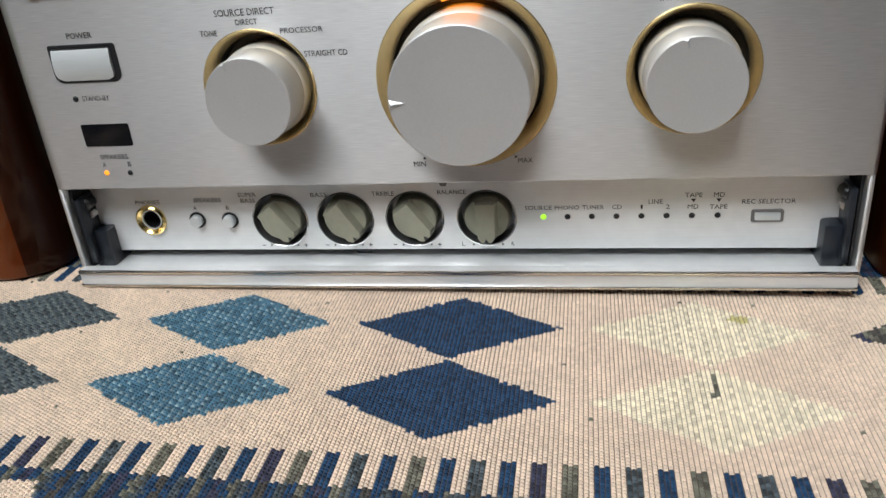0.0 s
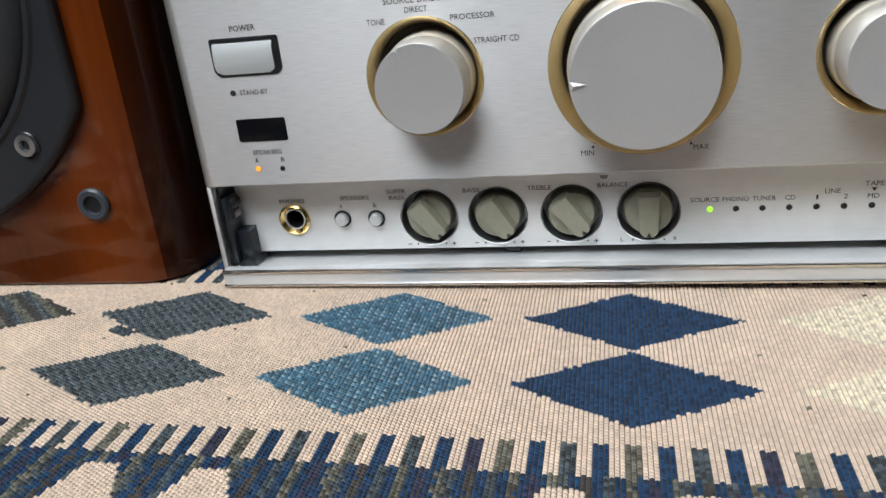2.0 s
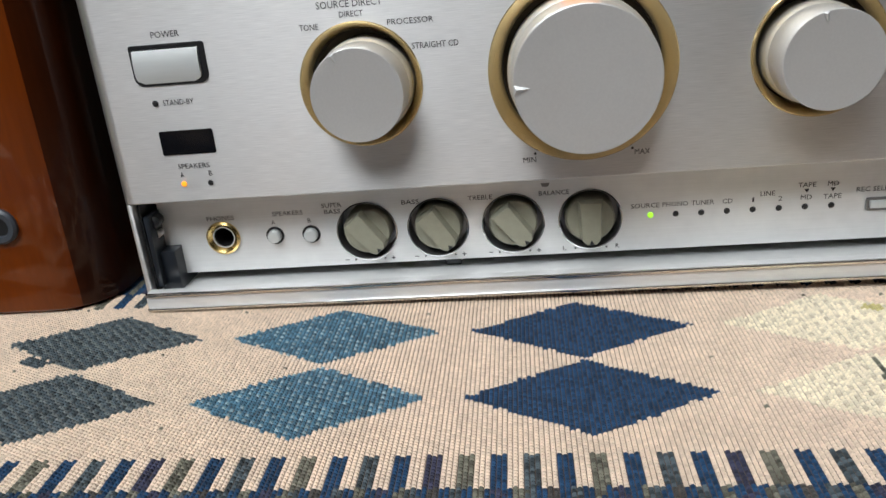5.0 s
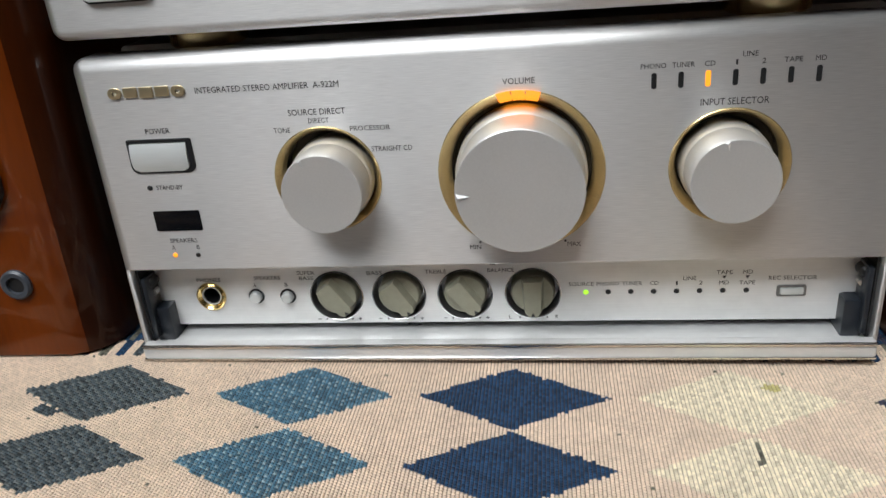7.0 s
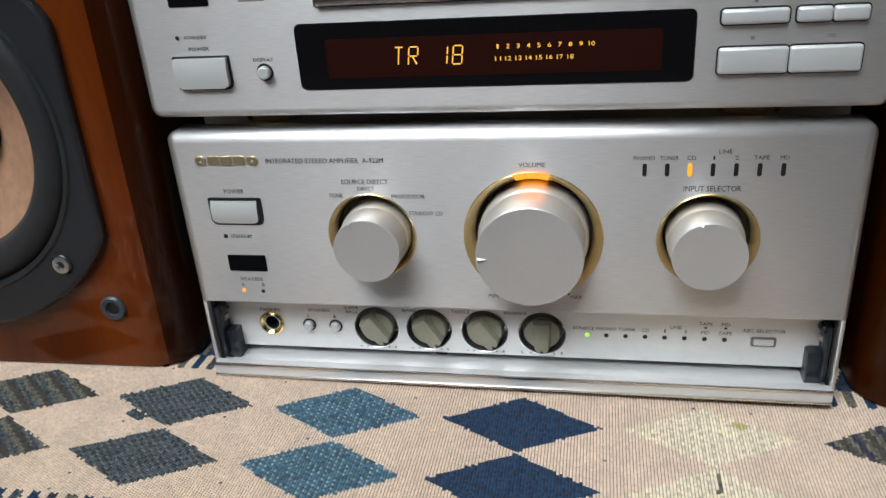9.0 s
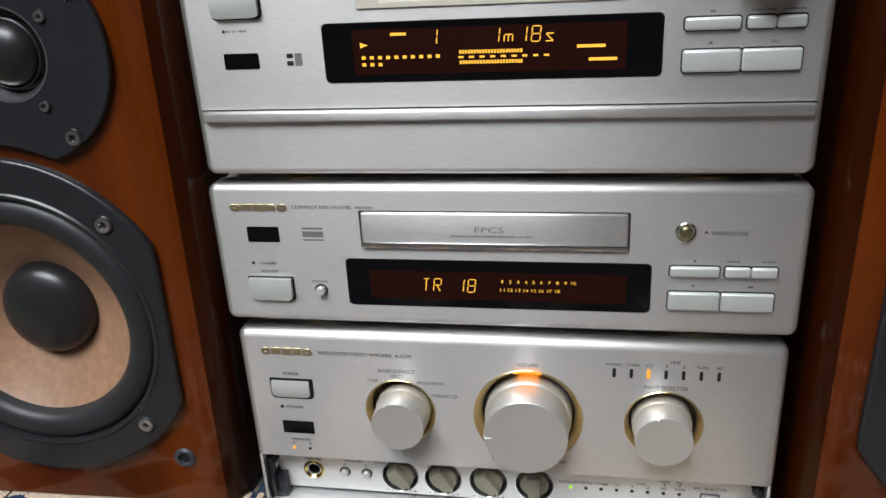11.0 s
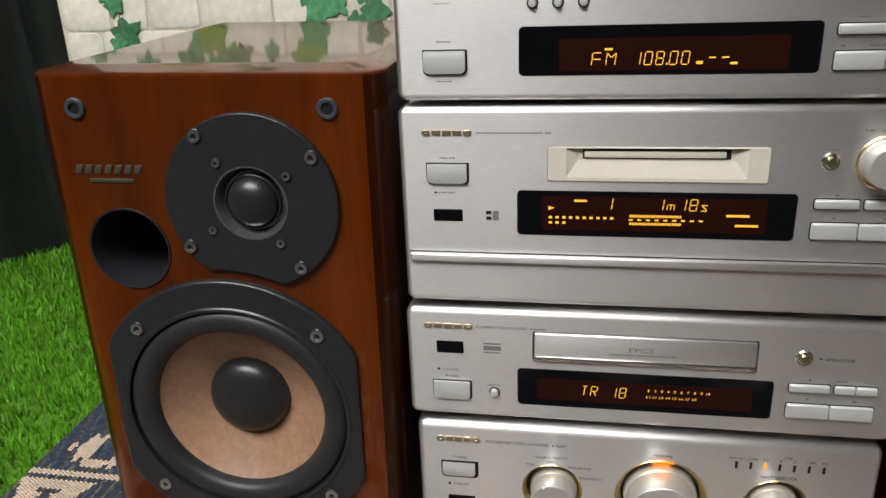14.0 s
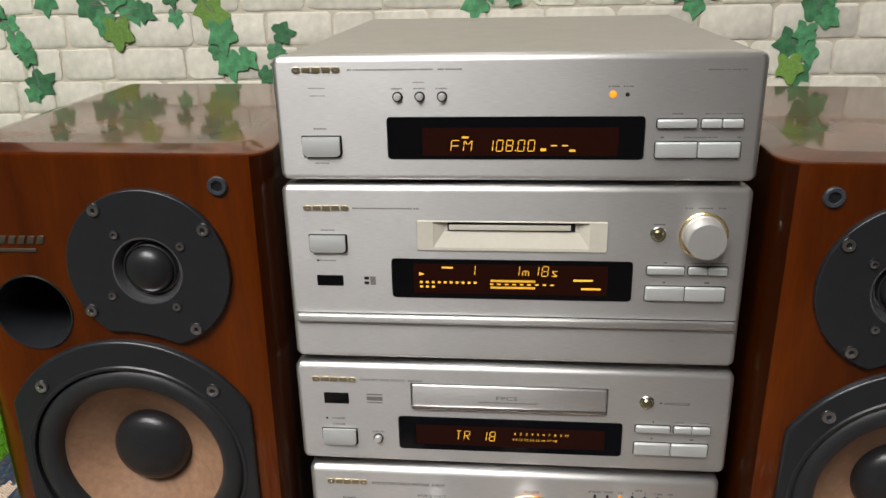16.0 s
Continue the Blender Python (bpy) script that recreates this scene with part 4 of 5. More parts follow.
def loudspeaker(name, at, yaw, side, label):
    """side 1: port towards -x; -1: mirrored."""
    root = thing(name, (0, 0, 0), label, "loudspeaker", "pair of loudspeakers")
    H, half, depth, r = 0.3395, 0.1060, 0.277, 0.0195
    wx, wz = -0.0004 * side, 0.1176
    tx, tz = 0.0247 * side, 0.2618
    px, pz = -0.0567 * side, 0.2300
    # shell: a rounded plan carried up, front left open round the drivers
    plan = cabinet_outline(half, depth, r)
    bm = bmesh.new()
    e = 0.0016
    rings = []
    for z, k in ((0.0, e), (e, 0.0), (H - 0.0052, 0.0), (H - 0.0040, 0.0004), (H - 0.0032, 0.0014), (H - 0.0030, 0.0024), (H - 0.0001, 0.0150), (H, 0.0160), (H, 0.0170)):
        rings.append([bm.verts.new((x * (1 - k / half), y + (k if y < 0.02 else -k if y > depth - 0.01 else 0), z)) for x, y in plan])
    n = len(plan)
    for j, (a, b) in enumerate(zip(rings, rings[1:])):
        for i in range(n):
            if not (j == 1 and i == 0):
                bm.faces.new((a[i - 1], a[i], b[i], b[i - 1]))
    bm.faces.new(rings[0])
    bm.faces.new(rings[-1])
    # the flat front with its openings
    quad = [rings[1][-1], rings[1][0], rings[2][0], rings[2][-1]]
    inner = [bm.verts.new((v.co.x * 0.975, 0.0, v.co.z + (0.002 if v.co.z < 0.1 else -0.002))) for v in quad]
    bridge(bm, quad, inner)
    edges = ring_edges(bm, inner)
    for c in (circle(wx, wz, 0.078, 64), circle(px, pz, 0.0254, 48), circle(tx + 0.002 * side, tz, 0.030, 48)):
        a = loop(bm, c, 0.0)
        b = loop(bm, c, 0.012)
        bridge(bm, a, b)
        edges += ring_edges(bm, a)
    bmesh.ops.triangle_fill(bm, edges=edges, use_beauty=True, normal=(0, -1, 0))
    shell = part("cabinet", bm, [WOOD, SHADED_WOOD], root, "glossy reddish-brown veneer cabinet, shade painted on its rounded sides")
    # Faces turned sideways take the veneer with painted shade.
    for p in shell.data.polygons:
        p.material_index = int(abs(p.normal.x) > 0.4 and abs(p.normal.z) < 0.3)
    # reflex port
    part("port", lathe(px, pz, [(0.0263, 0.0002), (0.0261, -0.0010), (0.0250, -0.0006), (0.0232, 0.006), (0.0220, 0.014), (0.0214, 0.10), (0, 0.10)], 56), BAFFLE, root, "dark flared bass port")
    # woofer
    ro, clip = 0.0942, 0.0822
    pts = [(wx + max(-clip, min(clip, x)), wz + z) for x, z in circle(0, 0, ro, 96)]
    hole = circle(wx, wz, 0.0735, 72)
    w = part("woofer_frame", panel(lambda i: [(wx + (x - wx) * (1 - i / ro), wz + (z - wz) * (1 - i / ro)) for x, z in pts], [hole], -0.0045, 0.0005, 0.0022), BAFFLE, root, "black woofer frame")
    part("frame_rim", lathe(wx, wz, [(0.0765, -0.0046), (0.0755, -0.0054), (0.0735, -0.0050), (0.0725, 0.002)], 96), BAFFLE, w)
    prof = [(0.0737, 0.001)] + [(0.0655 + 0.0082 * math.cos(a), 0.0015 - 0.0070 * math.sin(a)) for a in [math.pi * i / 10 for i in range(11)]] + [(0.0560, 0.0040)]
    part("surround", lathe(wx, wz, prof, 96), RUBBER, w, "rubber roll surround")
    part("cone", lathe(wx, wz, [(0.0566, 0.0030), (0.0545, 0.0050), (0.042, 0.0130), (0.0255, 0.0225)], 96), CONE, w, "brown fibre cone")
    cap = [(0.0278, 0.0215), (0.0272, 0.0175)] + [(0.0268 * math.cos(a), 0.0175 - 0.0112 * math.sin(a)) for a in [math.pi / 2 * i / 8 for i in range(1, 8)]] + [(0, 0.0063)]
    part("dust_cap", lathe(wx, wz, cap, 64), CAP, w, "black domed dust cap")
    for sx in (-1, 1):
        for sz in (-1, 1):
            screw(w, wx + sx * 0.0588, wz + sz * 0.0596, -0.0045)
    # tweeter
    rt = 0.0525
    sx0, tx = tx, tx + 0.0010 * side  # the plate sits a little off its screws
    pts = []
    for x, z in circle(0, 0, rt, 120):
        x, z = tx + x, tz + z * 1.01
        d = Vector((x - wx, z - wz))
        if d.length < 0.1016:
            d = d.normalized() * 0.1016
            x, z = wx + d.x, wz + d.y
        pts.append((x, z))
    t = part("tweeter_plate", panel(lambda i: [(tx + (x - tx) * (1 - i / rt), tz + (z - tz) * (1 - i / rt)) for x, z in pts], [circle(tx, tz, 0.0225, 56)], -0.0042, 0.0004, 0.0010), BAFFLE, root, "black round tweeter plate")
    part("tweeter_horn", lathe(tx, tz, [(0.0226, -0.0044), (0.0215, -0.0042), (0.0190, 0.0010), (0.0180, 0.0030), (0.0155, 0.0030)], 72), HORN, t)
    dome = [(0.0172, 0.0032), (0.0168, -0.0006), (0.0160, -0.0010), (0.0155, 0.0010)] + [(0.0152 * math.cos(a), -0.0090 * math.sin(a)) for a in [math.pi / 2 * i / 8 for i in range(1, 8)]] + [(0, -0.0090)]
    part("dome", lathe(tx, tz, dome, 64), CAP, t, "glossy black tweeter dome")
    for k in range(4):
        a = radians(45 + 90 * k + 10 * -side)
        screw(t, sx0 + 0.0485 * math.cos(a), tz + 0.0485 * math.sin(a), -0.0042, 0.0038)
        screw(t, sx0 + 0.0295 * math.cos(a), tz + 0.0295 * math.sin(a), -0.0042, 0.0026)
    # grille sockets
    for sx in (-1, 1):
        for z in (0.3166, 0.0336):
            sock = part("grille_socket", lathe(sx * 0.0752, z, [(0.0062, 0.0004), (0.0062, -0.0012), (0.0054, -0.0020), (0.0036, -0.0018), (0.0034, -0.0006), (0, -0.0006)], 32), [PEG, BLACK], root, "grey plastic grille socket")
            for p in sock.data.polygons:
                p.material_index = int(math.hypot(p.center.x - sx * 0.0752, p.center.z - z) < 0.0030)
    # unreadable metal badge
    b0 = -0.0830 * side
    for i in range(7):
        x = b0 + side * (0.0028 + i * 0.0062)
        bm = box(x - 0.0022, x + 0.0022, -0.0007, 0.0002, 0.2776, 0.2830, 0.0004)
        for v in bm.verts:
            v.co.x += (v.co.z - 0.280) * 0.35
        part("badge_shape", bm, BADGE, root)
    x = b0 + side * 0.0225
    part("badge_shape", box(x - 0.0140, x + 0.0140, -0.0008, 0.0002, 0.2722, 0.2746, 0.0004), BADGE, root)
    root.matrix_world = pose(*at, 0, 0.68, yaw)
    return root


loudspeaker("loudspeaker", (-0.2568, -0.0045, 0.0029), 2.0, 1, "glossy reddish-brown wooden two-way loudspeaker, port beside the tweeter, no grille")
loudspeaker("loudspeaker", (0.2524, -0.0030, -0.0034), -1.0, -1, "glossy reddish-brown wooden two-way loudspeaker without grille on the rug")

set_writing()

# ---- rug ----
SLOPE = -0.0119


def rug_z(x, y):
    return SLOPE * max(-0.5, min(0.5, x)) - 0.0005


COLUMNS = {-5: "slate", -4: "navy", -3: "stripe", -2: "slate", -1: "blue", 0: "navy", 1: "ivory", 2: "plumstripe", 3: "blue", 4: "slate"}
PITCH, ROW_Y, HALF_W, HALF_H = 0.0757, (-0.0243, -0.0617), 0.0335, 0.0180


def rug_colour(x, y, rnd):
    """The yarn at a place of the rug, and the diamond it belongs to."""
    yy = -0.0430 - abs(y + 0.0430)  # the field is the same both ways
    if yy > -0.0868:
        c = round((x - 0.0098) / PITCH)
        dx = x - 0.0098 - c * PITCH
        for k, cy in enumerate(ROW_Y):
            d = abs(dx) / HALF_W + abs(y - cy) / HALF_H
            if d < 1.0 + rnd.uniform(-0.03, 0.03) and c in COLUMNS:
                kind = COLUMNS[c]
                if kind == "stripe":
                    kind = ("dark", "slate", "olive")[int((dx * 0.8 + y) / 0.0035) % 3]
                elif kind == "plumstripe":
                    kind = ("plum", "olive", "dark", "olive")[int((dx + y * 0.2) / 0.0028) % 4]
                elif kind == "ivory" and k == 1 and abs(dx - 0.0005 - (y + 0.0525) * 0.08) < 0.0009 and -0.057 < y < -0.0465:
                    kind = "olive"
                elif kind == "ivory" and k == 0 and math.hypot(dx - 0.0125, (y + 0.0165) * 1.4) < 0.0031:
                    kind = "yellow"
                return kind, (c, k)
        if abs(x + 0.1585 + (y + 0.036) * 0.8) < 0.0055 - abs(y + 0.0365) * 1.3 + rnd.uniform(-0.0008, 0.0008):
            return "slate", None
        return ("olive" if rnd.random() < 0.0012 else "cream"), None
    depth = -0.0868 - yy
    k = int(math.floor(x / 0.00755))
    f = x / 0.00755 - k
    tooth = ("navy", "olive", "navy", "slate", "navy", "plum", "olive", "navy", "slate")[k % 9]
    if depth < 0.0115:
        return (tooth if rnd.uniform(-0.03, 0.03) < f < 0.5 + rnd.uniform(-0.05, 0.05) else "cream"), None
    if depth < 0.055:
        # stepped pale motif inside a striped blue band
        u = ((x + 0.107 + 0.0575) % 0.115) - 0.0575
        v = depth - 0.0165
        if 0 < v < 0.034 and abs(u) < 0.046 and (abs(abs(u) - 0.015) < 0.0045 + v * 0.42) and not (abs(u) < 0.010 and v > 0.016 and v < 0.022):
            return "cream", None
        return (("navy", "slate", "navy", "olive", "navy", "plum", "navy", "olive", "slate", "navy", "dark")[int(math.floor(x / 0.0024 + rnd.uniform(-0.15, 0.15))) % 11]), None
    if depth < 0.062:
        return "cream", None
    if depth < 0.068:
        return (("navy", "slate", "navy", "olive")[int(math.floor(x / 0.0045)) % 4]), None
    u = ((x + 0.435 + 0.055) % 0.11) - 0.055
    v = ((depth - 0.094 + 0.055) % 0.11) - 0.055
    if abs(u) + abs(v) * 0.9 < 0.034 + 0.006 * math.sin(u * 500) and not (abs(u) < 0.010 and abs(v) < 0.016):
        return "cream", None
    return (("slate", "navy", "slate", "navy", "plum")[int(math.floor((x + y * 0.3) / 0.0040)) % 5]), None


def stitches(cells):
    """Raised stitches: (x, y, half width, half length) each."""
    verts, faces = [], []
    rnd = random.Random(4)
    for x, y, a, b in cells:
        i = len(verts)
        z = rug_z(x, y)
        h = rnd.uniform(0.00040, 0.00070)
        s = rnd.uniform(-0.12, 0.12) * a
        verts += [(x - a, y - b, z), (x + a, y - b, z), (x + a, y + b, z), (x - a, y + b, z),
                  (x - a * 0.45 + s, y - b * 0.55, z + h), (x + a * 0.45 + s, y - b * 0.55, z + h), (x + a * 0.45 + s, y + b * 0.55, z + h), (x - a * 0.45 + s, y + b * 0.55, z + h)]
        faces += [(i + 4, i + 5, i + 6, i + 7), (i, i + 1, i + 5, i + 4), (i + 1, i + 2, i + 6, i + 5), (i + 2, i + 3, i + 7, i + 6), (i + 3, i, i + 4, i + 7)]
    return verts, faces


def rug():
    root = thing("rug", (0, 0, 0), "flat-woven cream rug with blue and ivory diamonds and toothed border", "rug")
    bm = bmesh.new()
    xs = [-0.485 + 0.0505 * i for i in range(21)]
    ys = [-0.6, -0.3, -0.15, 0.0, 0.15, 0.30, 0.385]
    top = [[bm.verts.new((x, y, rug_z(x, y))) for x in xs] for y in ys]
    for a, b in zip(top, top[1:]):
        for i in range(len(xs) - 1):
            bm.faces.new((a[i], a[i + 1], b[i + 1], b[i]))
    bmesh.ops.recalc_face_normals(bm, faces=bm.faces)
    ext = bmesh.ops.extrude_face_region(bm, geom=bm.faces[:])
    bmesh.ops.translate(bm, vec=(0, 0, -0.004), verts=[v for v in ext["geom"] if isinstance(v, bmesh.types.BMVert)])
    part("backing", bm, BACKING, root, "coarse woven backing")
    rnd = random.Random(11)
    groups = {}
    fields = [(-0.300, 0.235, -0.150, 0.030, 0.00126, 0.00118), (-0.4845, -0.300, -0.150, 0.384, 0.0022, 0.0026), (0.235, 0.520, -0.150, 0.384, 0.0022, 0.0026),
              (-0.4845, 0.520, -0.3, -0.150, 0.004, 0.005)]
    for x0, x1, y0, y1, dx, dy in fields:
        nx, ny = int((x1 - x0) / dx), int((y1 - y0) / dy)
        for i in range(nx):
            for j in range(ny):
                x = x0 + (i + 0.5) * dx
                y = y0 + (j + 0.5 + (0.5 if i % 2 else 0)) * dy
                if (-0.127 < x < 0.127 and y > 0.012) or (abs(abs(x) - 0.253) < 0.085 and y > 0.03):
                    continue
                kind, which = rug_colour(x, y, rnd)
                if kind == "blue" and (i + 2 * (j % 2)) % 4 == 0 and rnd.random() < 0.7:
                    kind = "pale"
                elif kind == "ivory" and (i + 3 * (j % 4 // 2)) % 6 == 0:
                    kind = "tan"
                elif kind == "slate" and which and (i + j) % 3 == 0:
                    kind = "ash"
                groups.setdefault((kind, which), []).append((x, y, dx * 0.455, dy * 0.40))
    made = {}
    for (kind, which), cells in sorted(groups.items(), key=lambda g: str(g[0])):
        name = "diamond" if which else "weave"
        verts, faces = stitches(cells)
        me = bpy.data.meshes.new(name)
        me.from_pydata(verts, [], faces)
        me.materials.append(YARN[kind])
        ob = new(name, me)
        ob.parent = root
        tagged(ob, "%s yarn %s" % ({"blue": "light blue"}.get(kind, kind), "diamond" if which else "ground weave"), kind="" if which else "stuff")


rug()

# ---- turf ----


def turf():
    rnd = random.Random(8)
    verts, faces = [], []
    for _ in range(34000):
        x, y = rnd.uniform(-1.25, -0.478), rnd.uniform(-0.12, 0.72)
        h = rnd.uniform(0.010, 0.020)
        a = rnd.uniform(0, math.tau)
        dx, dy = math.cos(a), math.sin(a)
        lean = rnd.uniform(0.002, 0.011)
        b = rnd.uniform(0, math.tau)
        lx, ly = lean * math.cos(b), lean * math.sin(b)
        w = rnd.uniform(0.0007, 0.0013)
        i = len(verts)
        verts += [(x - dx * w, y - dy * w, -0.013), (x + dx * w, y + dy * w, -0.013), (x + dx * w * 0.8 + lx * 0.4, y + dy * w * 0.8 + ly * 0.4, -0.013 + h * 0.6),
                  (x - dx * w * 0.8 + lx * 0.4, y - dy * w * 0.8 + ly * 0.4, -0.013 + h * 0.6), (x + lx, y + ly, -0.013 + h)]
        faces += [(i, i + 1, i + 2, i + 3), (i + 3, i + 2, i + 4)]
    me = bpy.data.meshes.new("artificial_grass")
    me.from_pydata(verts, [], faces)
    me.materials.append(TURF)
    tagged(new("artificial_grass", me), "bright green artificial turf blades beside the rug", "artificial grass", kind="stuff")


turf()

# ---- brick wall with ivy ----


def leaf_mesh(name, seed, mat):
    """A five-lobed ivy leaf, slightly cupped, about 1 long, in the xz plane."""
    rnd = random.Random(seed)
    bm = bmesh.new()
    lobes = ((90, 0.62), (105, 0.50), (120, 0.38), (138, 0.44), (152, 0.56), (168, 0.46), (186, 0.36), (202, 0.42), (218, 0.48), (236, 0.40), (254, 0.30), (270, 0.16), (286, 0.30), (304, 0.40), (322, 0.48), (338, 0.42), (354, 0.36), (12, 0.46), (28, 0.56), (42, 0.44), (60, 0.38), (75, 0.50))
    rim = []
    for a, r in lobes:
        a, r = radians(a + rnd.uniform(-4, 4)), r * rnd.uniform(0.92, 1.10)
        rim.append(bm.verts.new((r * math.cos(a), -0.10 * r + rnd.uniform(-0.03, 0.03), r * math.sin(a) * 1.1)))
    mid = bm.verts.new((0, -0.14, 0))
    for i in range(len(rim)):
        bm.faces.new((rim[i - 1], rim[i], mid))
    ext = bmesh.ops.extrude_face_region(bm, geom=bm.faces[:])
    bmesh.ops.translate(bm, vec=(0, 0.03, 0), verts=[v for v in ext["geom"] if isinstance(v, bmesh.types.BMVert)])
    return mesh_of(name, bm, mat, False)


def brick_mesh(name, w, h, seed):
    rnd = random.Random(seed)
    bm = bmesh.new()
    pts = []
    for cx, cz, a in ((1, 1, 0), (-1, 1, 90), (-1, -1, 180), (1, -1, 270)):
        r = rnd.uniform(0.003, 0.008)
        for i in range(3):
            b = radians(a + 45 * i)
            pts.append((cx * (w / 2 - r) + r * math.cos(b) + rnd.uniform(-0.0010, 0.0010), cz * (h / 2 - r) + r * math.sin(b) + rnd.uniform(-0.0010, 0.0006)))
    k = 0.97
    a = loop(bm, [(x * k, z * (k - 0.03)) for x, z in pts], -0.0014)
    b = loop(bm, pts, -0.0007)
    c = loop(bm, pts, 0.0005)
    bm.faces.new(a)
    bridge(bm, a, b)
    bridge(bm, b, c)
    return mesh_of(name, bm, BRICK)


def brick_wall():
    x0, x1 = -0.634, 2.2
    wall = structure("wall_back", box(x0, x1, WALL_Y, WALL_Y + 0.05, -0.02, 2.3), MORTAR, "whitewashed brick-patterned wall behind the loudspeakers", "wall", False)
    structure("wall_return", box(x0, x0 + 0.04, WALL_Y + 0.05, 1.2, -0.02, 2.3), WALL, "plain end of the brick-patterned wall", "wall", False)
    rnd = random.Random(21)
    sizes = (0.046, 0.062, 0.074, 0.086)
    kinds = [[brick_mesh("brick", w - 0.0028, 0.0346, 10 * i + j) for j in range(4)] for i, w in enumerate(sizes)]
    far = []
    z, count = -0.01, 0
    while z < 1.05:
        x = x0 + 0.002
        first = True
        while x < 0.85:
            i = rnd.choice((0, 1, 2, 2, 3, 3)) if not first else rnd.choice((0, 1, 3))
            first = False
            w = sizes[i]
            me = rnd.choice(kinds[i])
            m = pose(x + w / 2, WALL_Y, z + 0.0185, 0, rnd.uniform(-0.7, 0.7), 0)
            if 0.235 < z < 0.66 and x < 0.60 and count < 300:
                ob = new("brick", me)
                ob.parent = wall
                ob.matrix_basis = m
                count += 1
            else:
                far.append((me, m))
            x += w
        z += 0.0368
    bm = bmesh.new()
    for me, m in far:
        n = len(bm.verts)
        bm.from_mesh(me)
        bm.verts.ensure_lookup_table()
        for v in bm.verts[n:]:
            v.co = m @ v.co
    ob = new("bricks", mesh_of("bricks", bm, BRICK))
    ob.parent = wall
    tagged(ob, "whitewashed bricks away from the loudspeakers", kind="stuff")
    return wall


brick_wall()


def ivy(points, seed, label):
    """A hanging spray: leaves of the given places (x, z, size, turn, pale) and a thin stem through them."""
    rnd = random.Random(seed)
    x, z = points[0][0], points[0][1]
    root = thing("ivy_vine", (x, WALL_Y - 0.0022, z), label, "ivy", "ivy on the wall")
    cu = bmesh.new()
    order = sorted(points, key=lambda p: -p[1])
    pts = [Vector((p[0], WALL_Y - 0.0026, p[1])) for p in order]
    for a, b in zip(pts, pts[1:]):
        d = (b - a).normalized()
        s = Vector((-d.z, 0, d.x)) * 0.0007
        q = [cu.verts.new(v) for v in (a - s, a + s, b + s, b - s)]
        q2 = [cu.verts.new(v.co + Vector((0, 0.0012, 0))) for v in q]
        cu.faces.new(q)
        cu.faces.new(q2)
        bridge(cu, q, q2)
    if len(pts) > 1:
        part("stem", cu, STEM, root)
    else:
        cu.free()
    for i, (lx, lz, size, turn, pale) in enumerate(points):
        ob = new("leaf", rnd.choice(LEAVES[pale]))
        ob.parent = root
        ob.matrix_basis = Matrix.Translation((lx - x, -0.0009 * (i % 3), lz - z)) @ Matrix.Rotation(radians(turn), 4, "Y") @ Matrix.Diagonal((size * 0.95, size * 0.05, size, 1))


LEAVES = [[leaf_mesh("leaf", s, LEAF) for s in range(5)], [leaf_mesh("leaf", 20 + s, LEAF_PALE) for s in range(3)]]


ivy([(-0.580, 0.384, 0.024, 40, 0), (-0.571, 0.366, 0.030, 160, 0), (-0.562, 0.352, 0.024, 200, 0), (-0.556, 0.317, 0.036, 60, 0), (-0.566, 0.309, 0.022, 150, 0), (-0.592, 0.400, 0.022, 120, 0)], 1, "printed-looking green ivy sprig on pale bricks")
ivy([(-0.530, 0.412, 0.030, 180, 0), (-0.540, 0.428, 0.026, 30, 0)], 2, "small dark green ivy sprig on pale bricks")
ivy([(-0.478, 0.406, 0.036, 170, 0), (-0.463, 0.388, 0.030, 200, 0), (-0.450, 0.378, 0.038, 180, 1), (-0.434, 0.402, 0.034, 150, 0), (-0.418, 0.398, 0.026, 120, 0), (-0.448, 0.418, 0.034, 190, 0), (-0.476, 0.432, 0.030, 40, 0), (-0.425, 0.427, 0.030, 320, 1)], 3, "bushy green ivy spray with a pale young leaf")
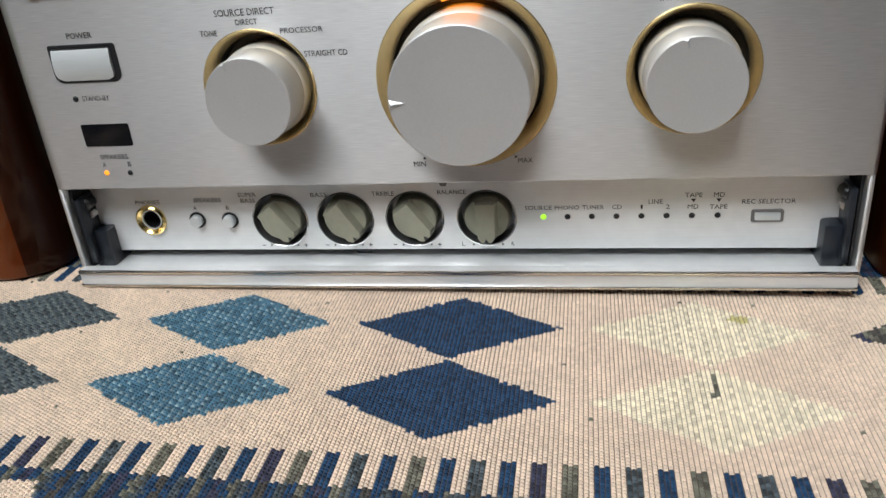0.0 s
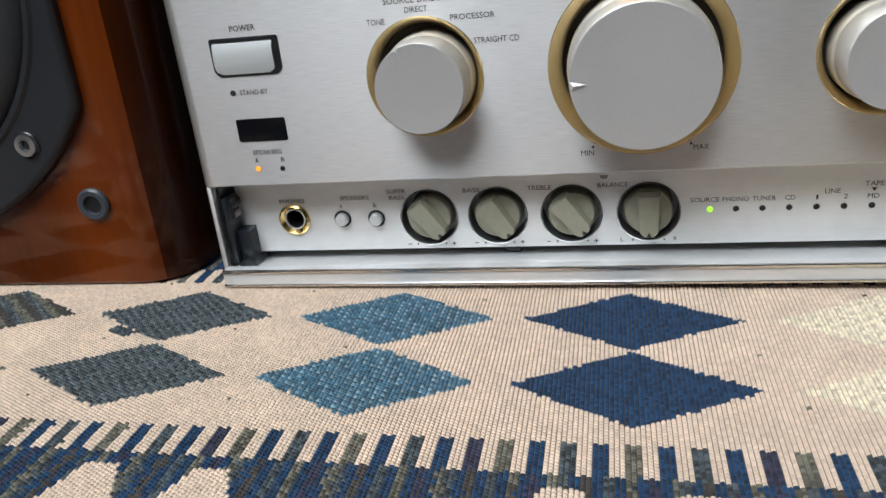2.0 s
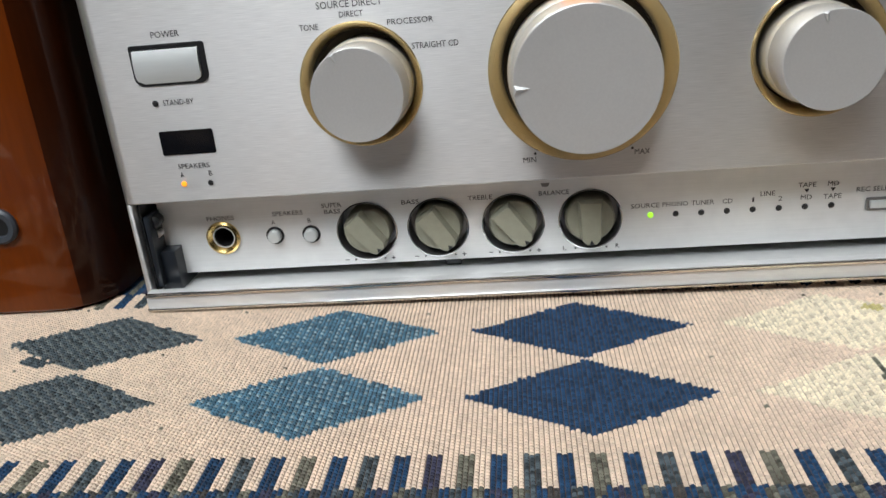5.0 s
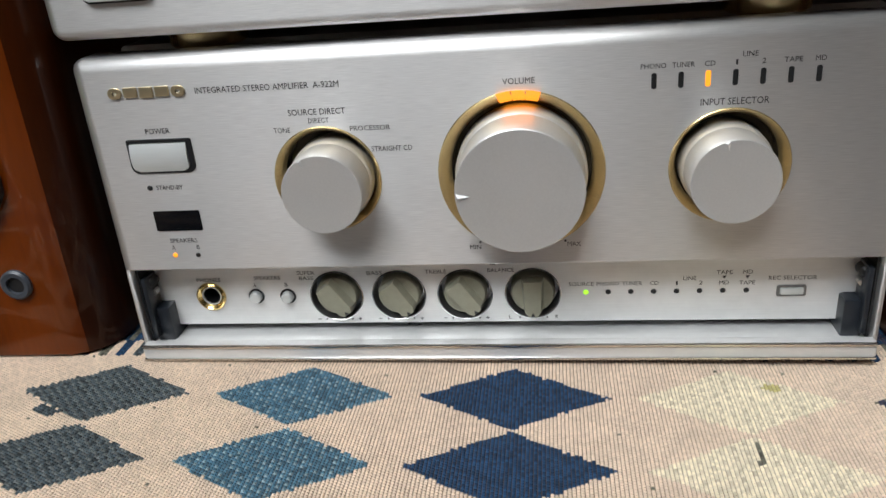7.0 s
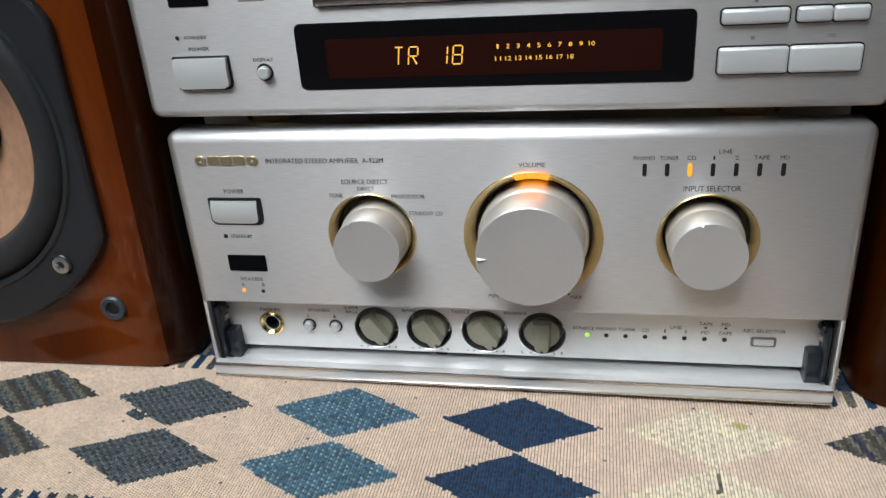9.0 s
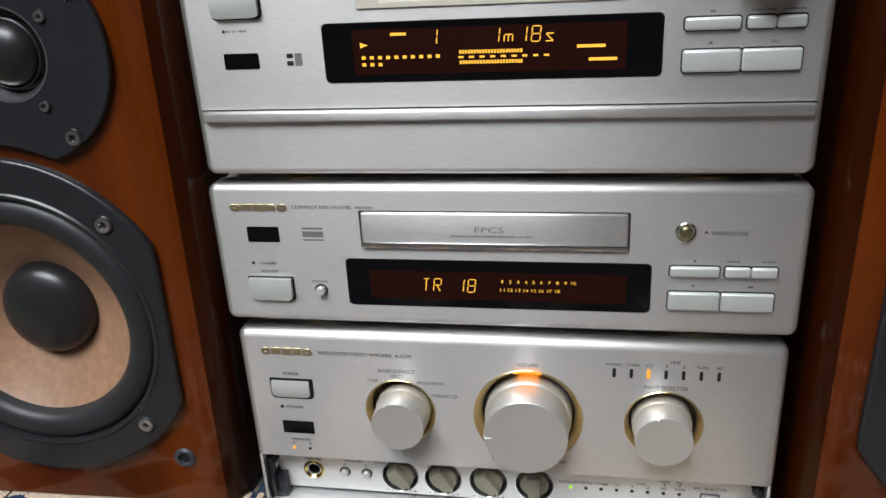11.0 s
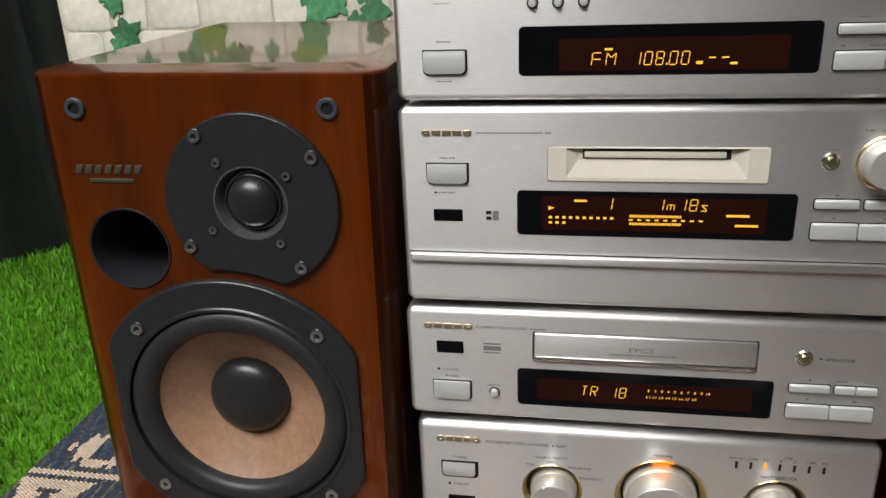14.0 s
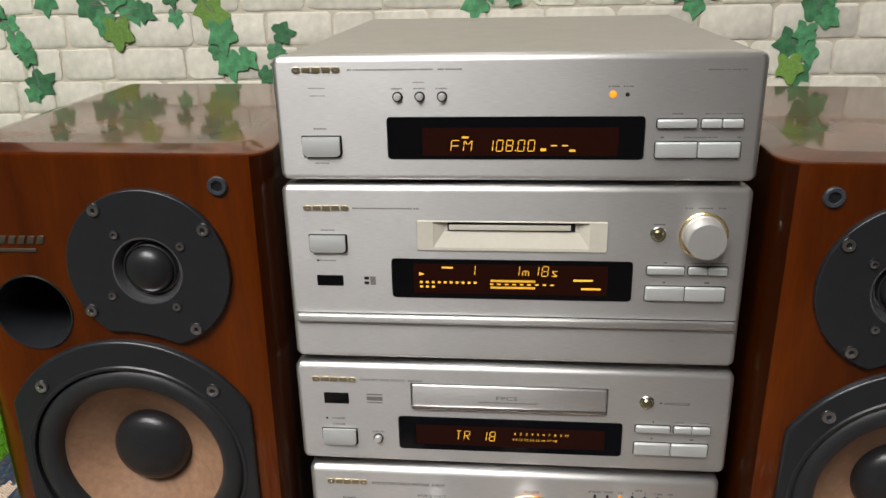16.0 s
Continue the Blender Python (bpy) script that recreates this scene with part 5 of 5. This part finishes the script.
ivy([(-0.380, 0.392, 0.020, 180, 0), (-0.384, 0.410, 0.020, 20, 0)], 4, "two small green ivy leaves")
ivy([(-0.342, 0.400, 0.036, 190, 1), (-0.330, 0.390, 0.028, 140, 1), (-0.329, 0.374, 0.036, 175, 0), (-0.336, 0.357, 0.024, 200, 0), (-0.324, 0.341, 0.034, 170, 0), (-0.306, 0.346, 0.028, 130, 0), (-0.352, 0.420, 0.032, 60, 0), (-0.330, 0.425, 0.030, 10, 1)], 5, "long hanging ivy spray, dark and yellow-green")
ivy([(-0.270, 0.350, 0.024, 20, 0), (-0.262, 0.336, 0.034, 150, 0), (-0.281, 0.328, 0.022, 210, 0), (-0.257, 0.319, 0.026, 190, 0), (-0.262, 0.372, 0.026, 90, 0)], 6, "green ivy sprig low on the bricks")
ivy([(-0.046, 0.402, 0.032, 185, 0), (-0.036, 0.415, 0.026, 150, 0), (-0.005, 0.407, 0.020, 200, 0), (0.020, 0.412, 0.016, 170, 0)], 7, "small ivy sprig above the tuner")
ivy([(0.182, 0.397, 0.026, 180, 0), (0.192, 0.412, 0.024, 140, 0), (0.170, 0.410, 0.022, 220, 0)], 8, "small green ivy sprig on pale bricks")
ivy([(0.304, 0.392, 0.034, 150, 0), (0.315, 0.381, 0.026, 120, 0), (0.296, 0.367, 0.026, 190, 0), (0.283, 0.356, 0.034, 200, 0), (0.300, 0.347, 0.026, 160, 0), (0.284, 0.333, 0.032, 170, 1), (0.295, 0.325, 0.026, 190, 0), (0.318, 0.408, 0.030, 40, 0), (0.297, 0.414, 0.028, 200, 1)], 9, "long hanging ivy spray beside the loudspeaker")
# sprays higher up, met only in the polished cabinet tops
rr = random.Random(5)
for k in range(9):
    cx, cz = -0.52 + 0.118 * k + rr.uniform(-0.03, 0.03), rr.uniform(0.47, 0.62)
    ivy([(cx + rr.uniform(-0.03, 0.03), cz + rr.uniform(-0.04, 0.04), rr.uniform(0.024, 0.038), rr.uniform(120, 240), int(rr.random() < 0.2)) for _ in range(6)], 30 + k, "green ivy spray high on the pale bricks")
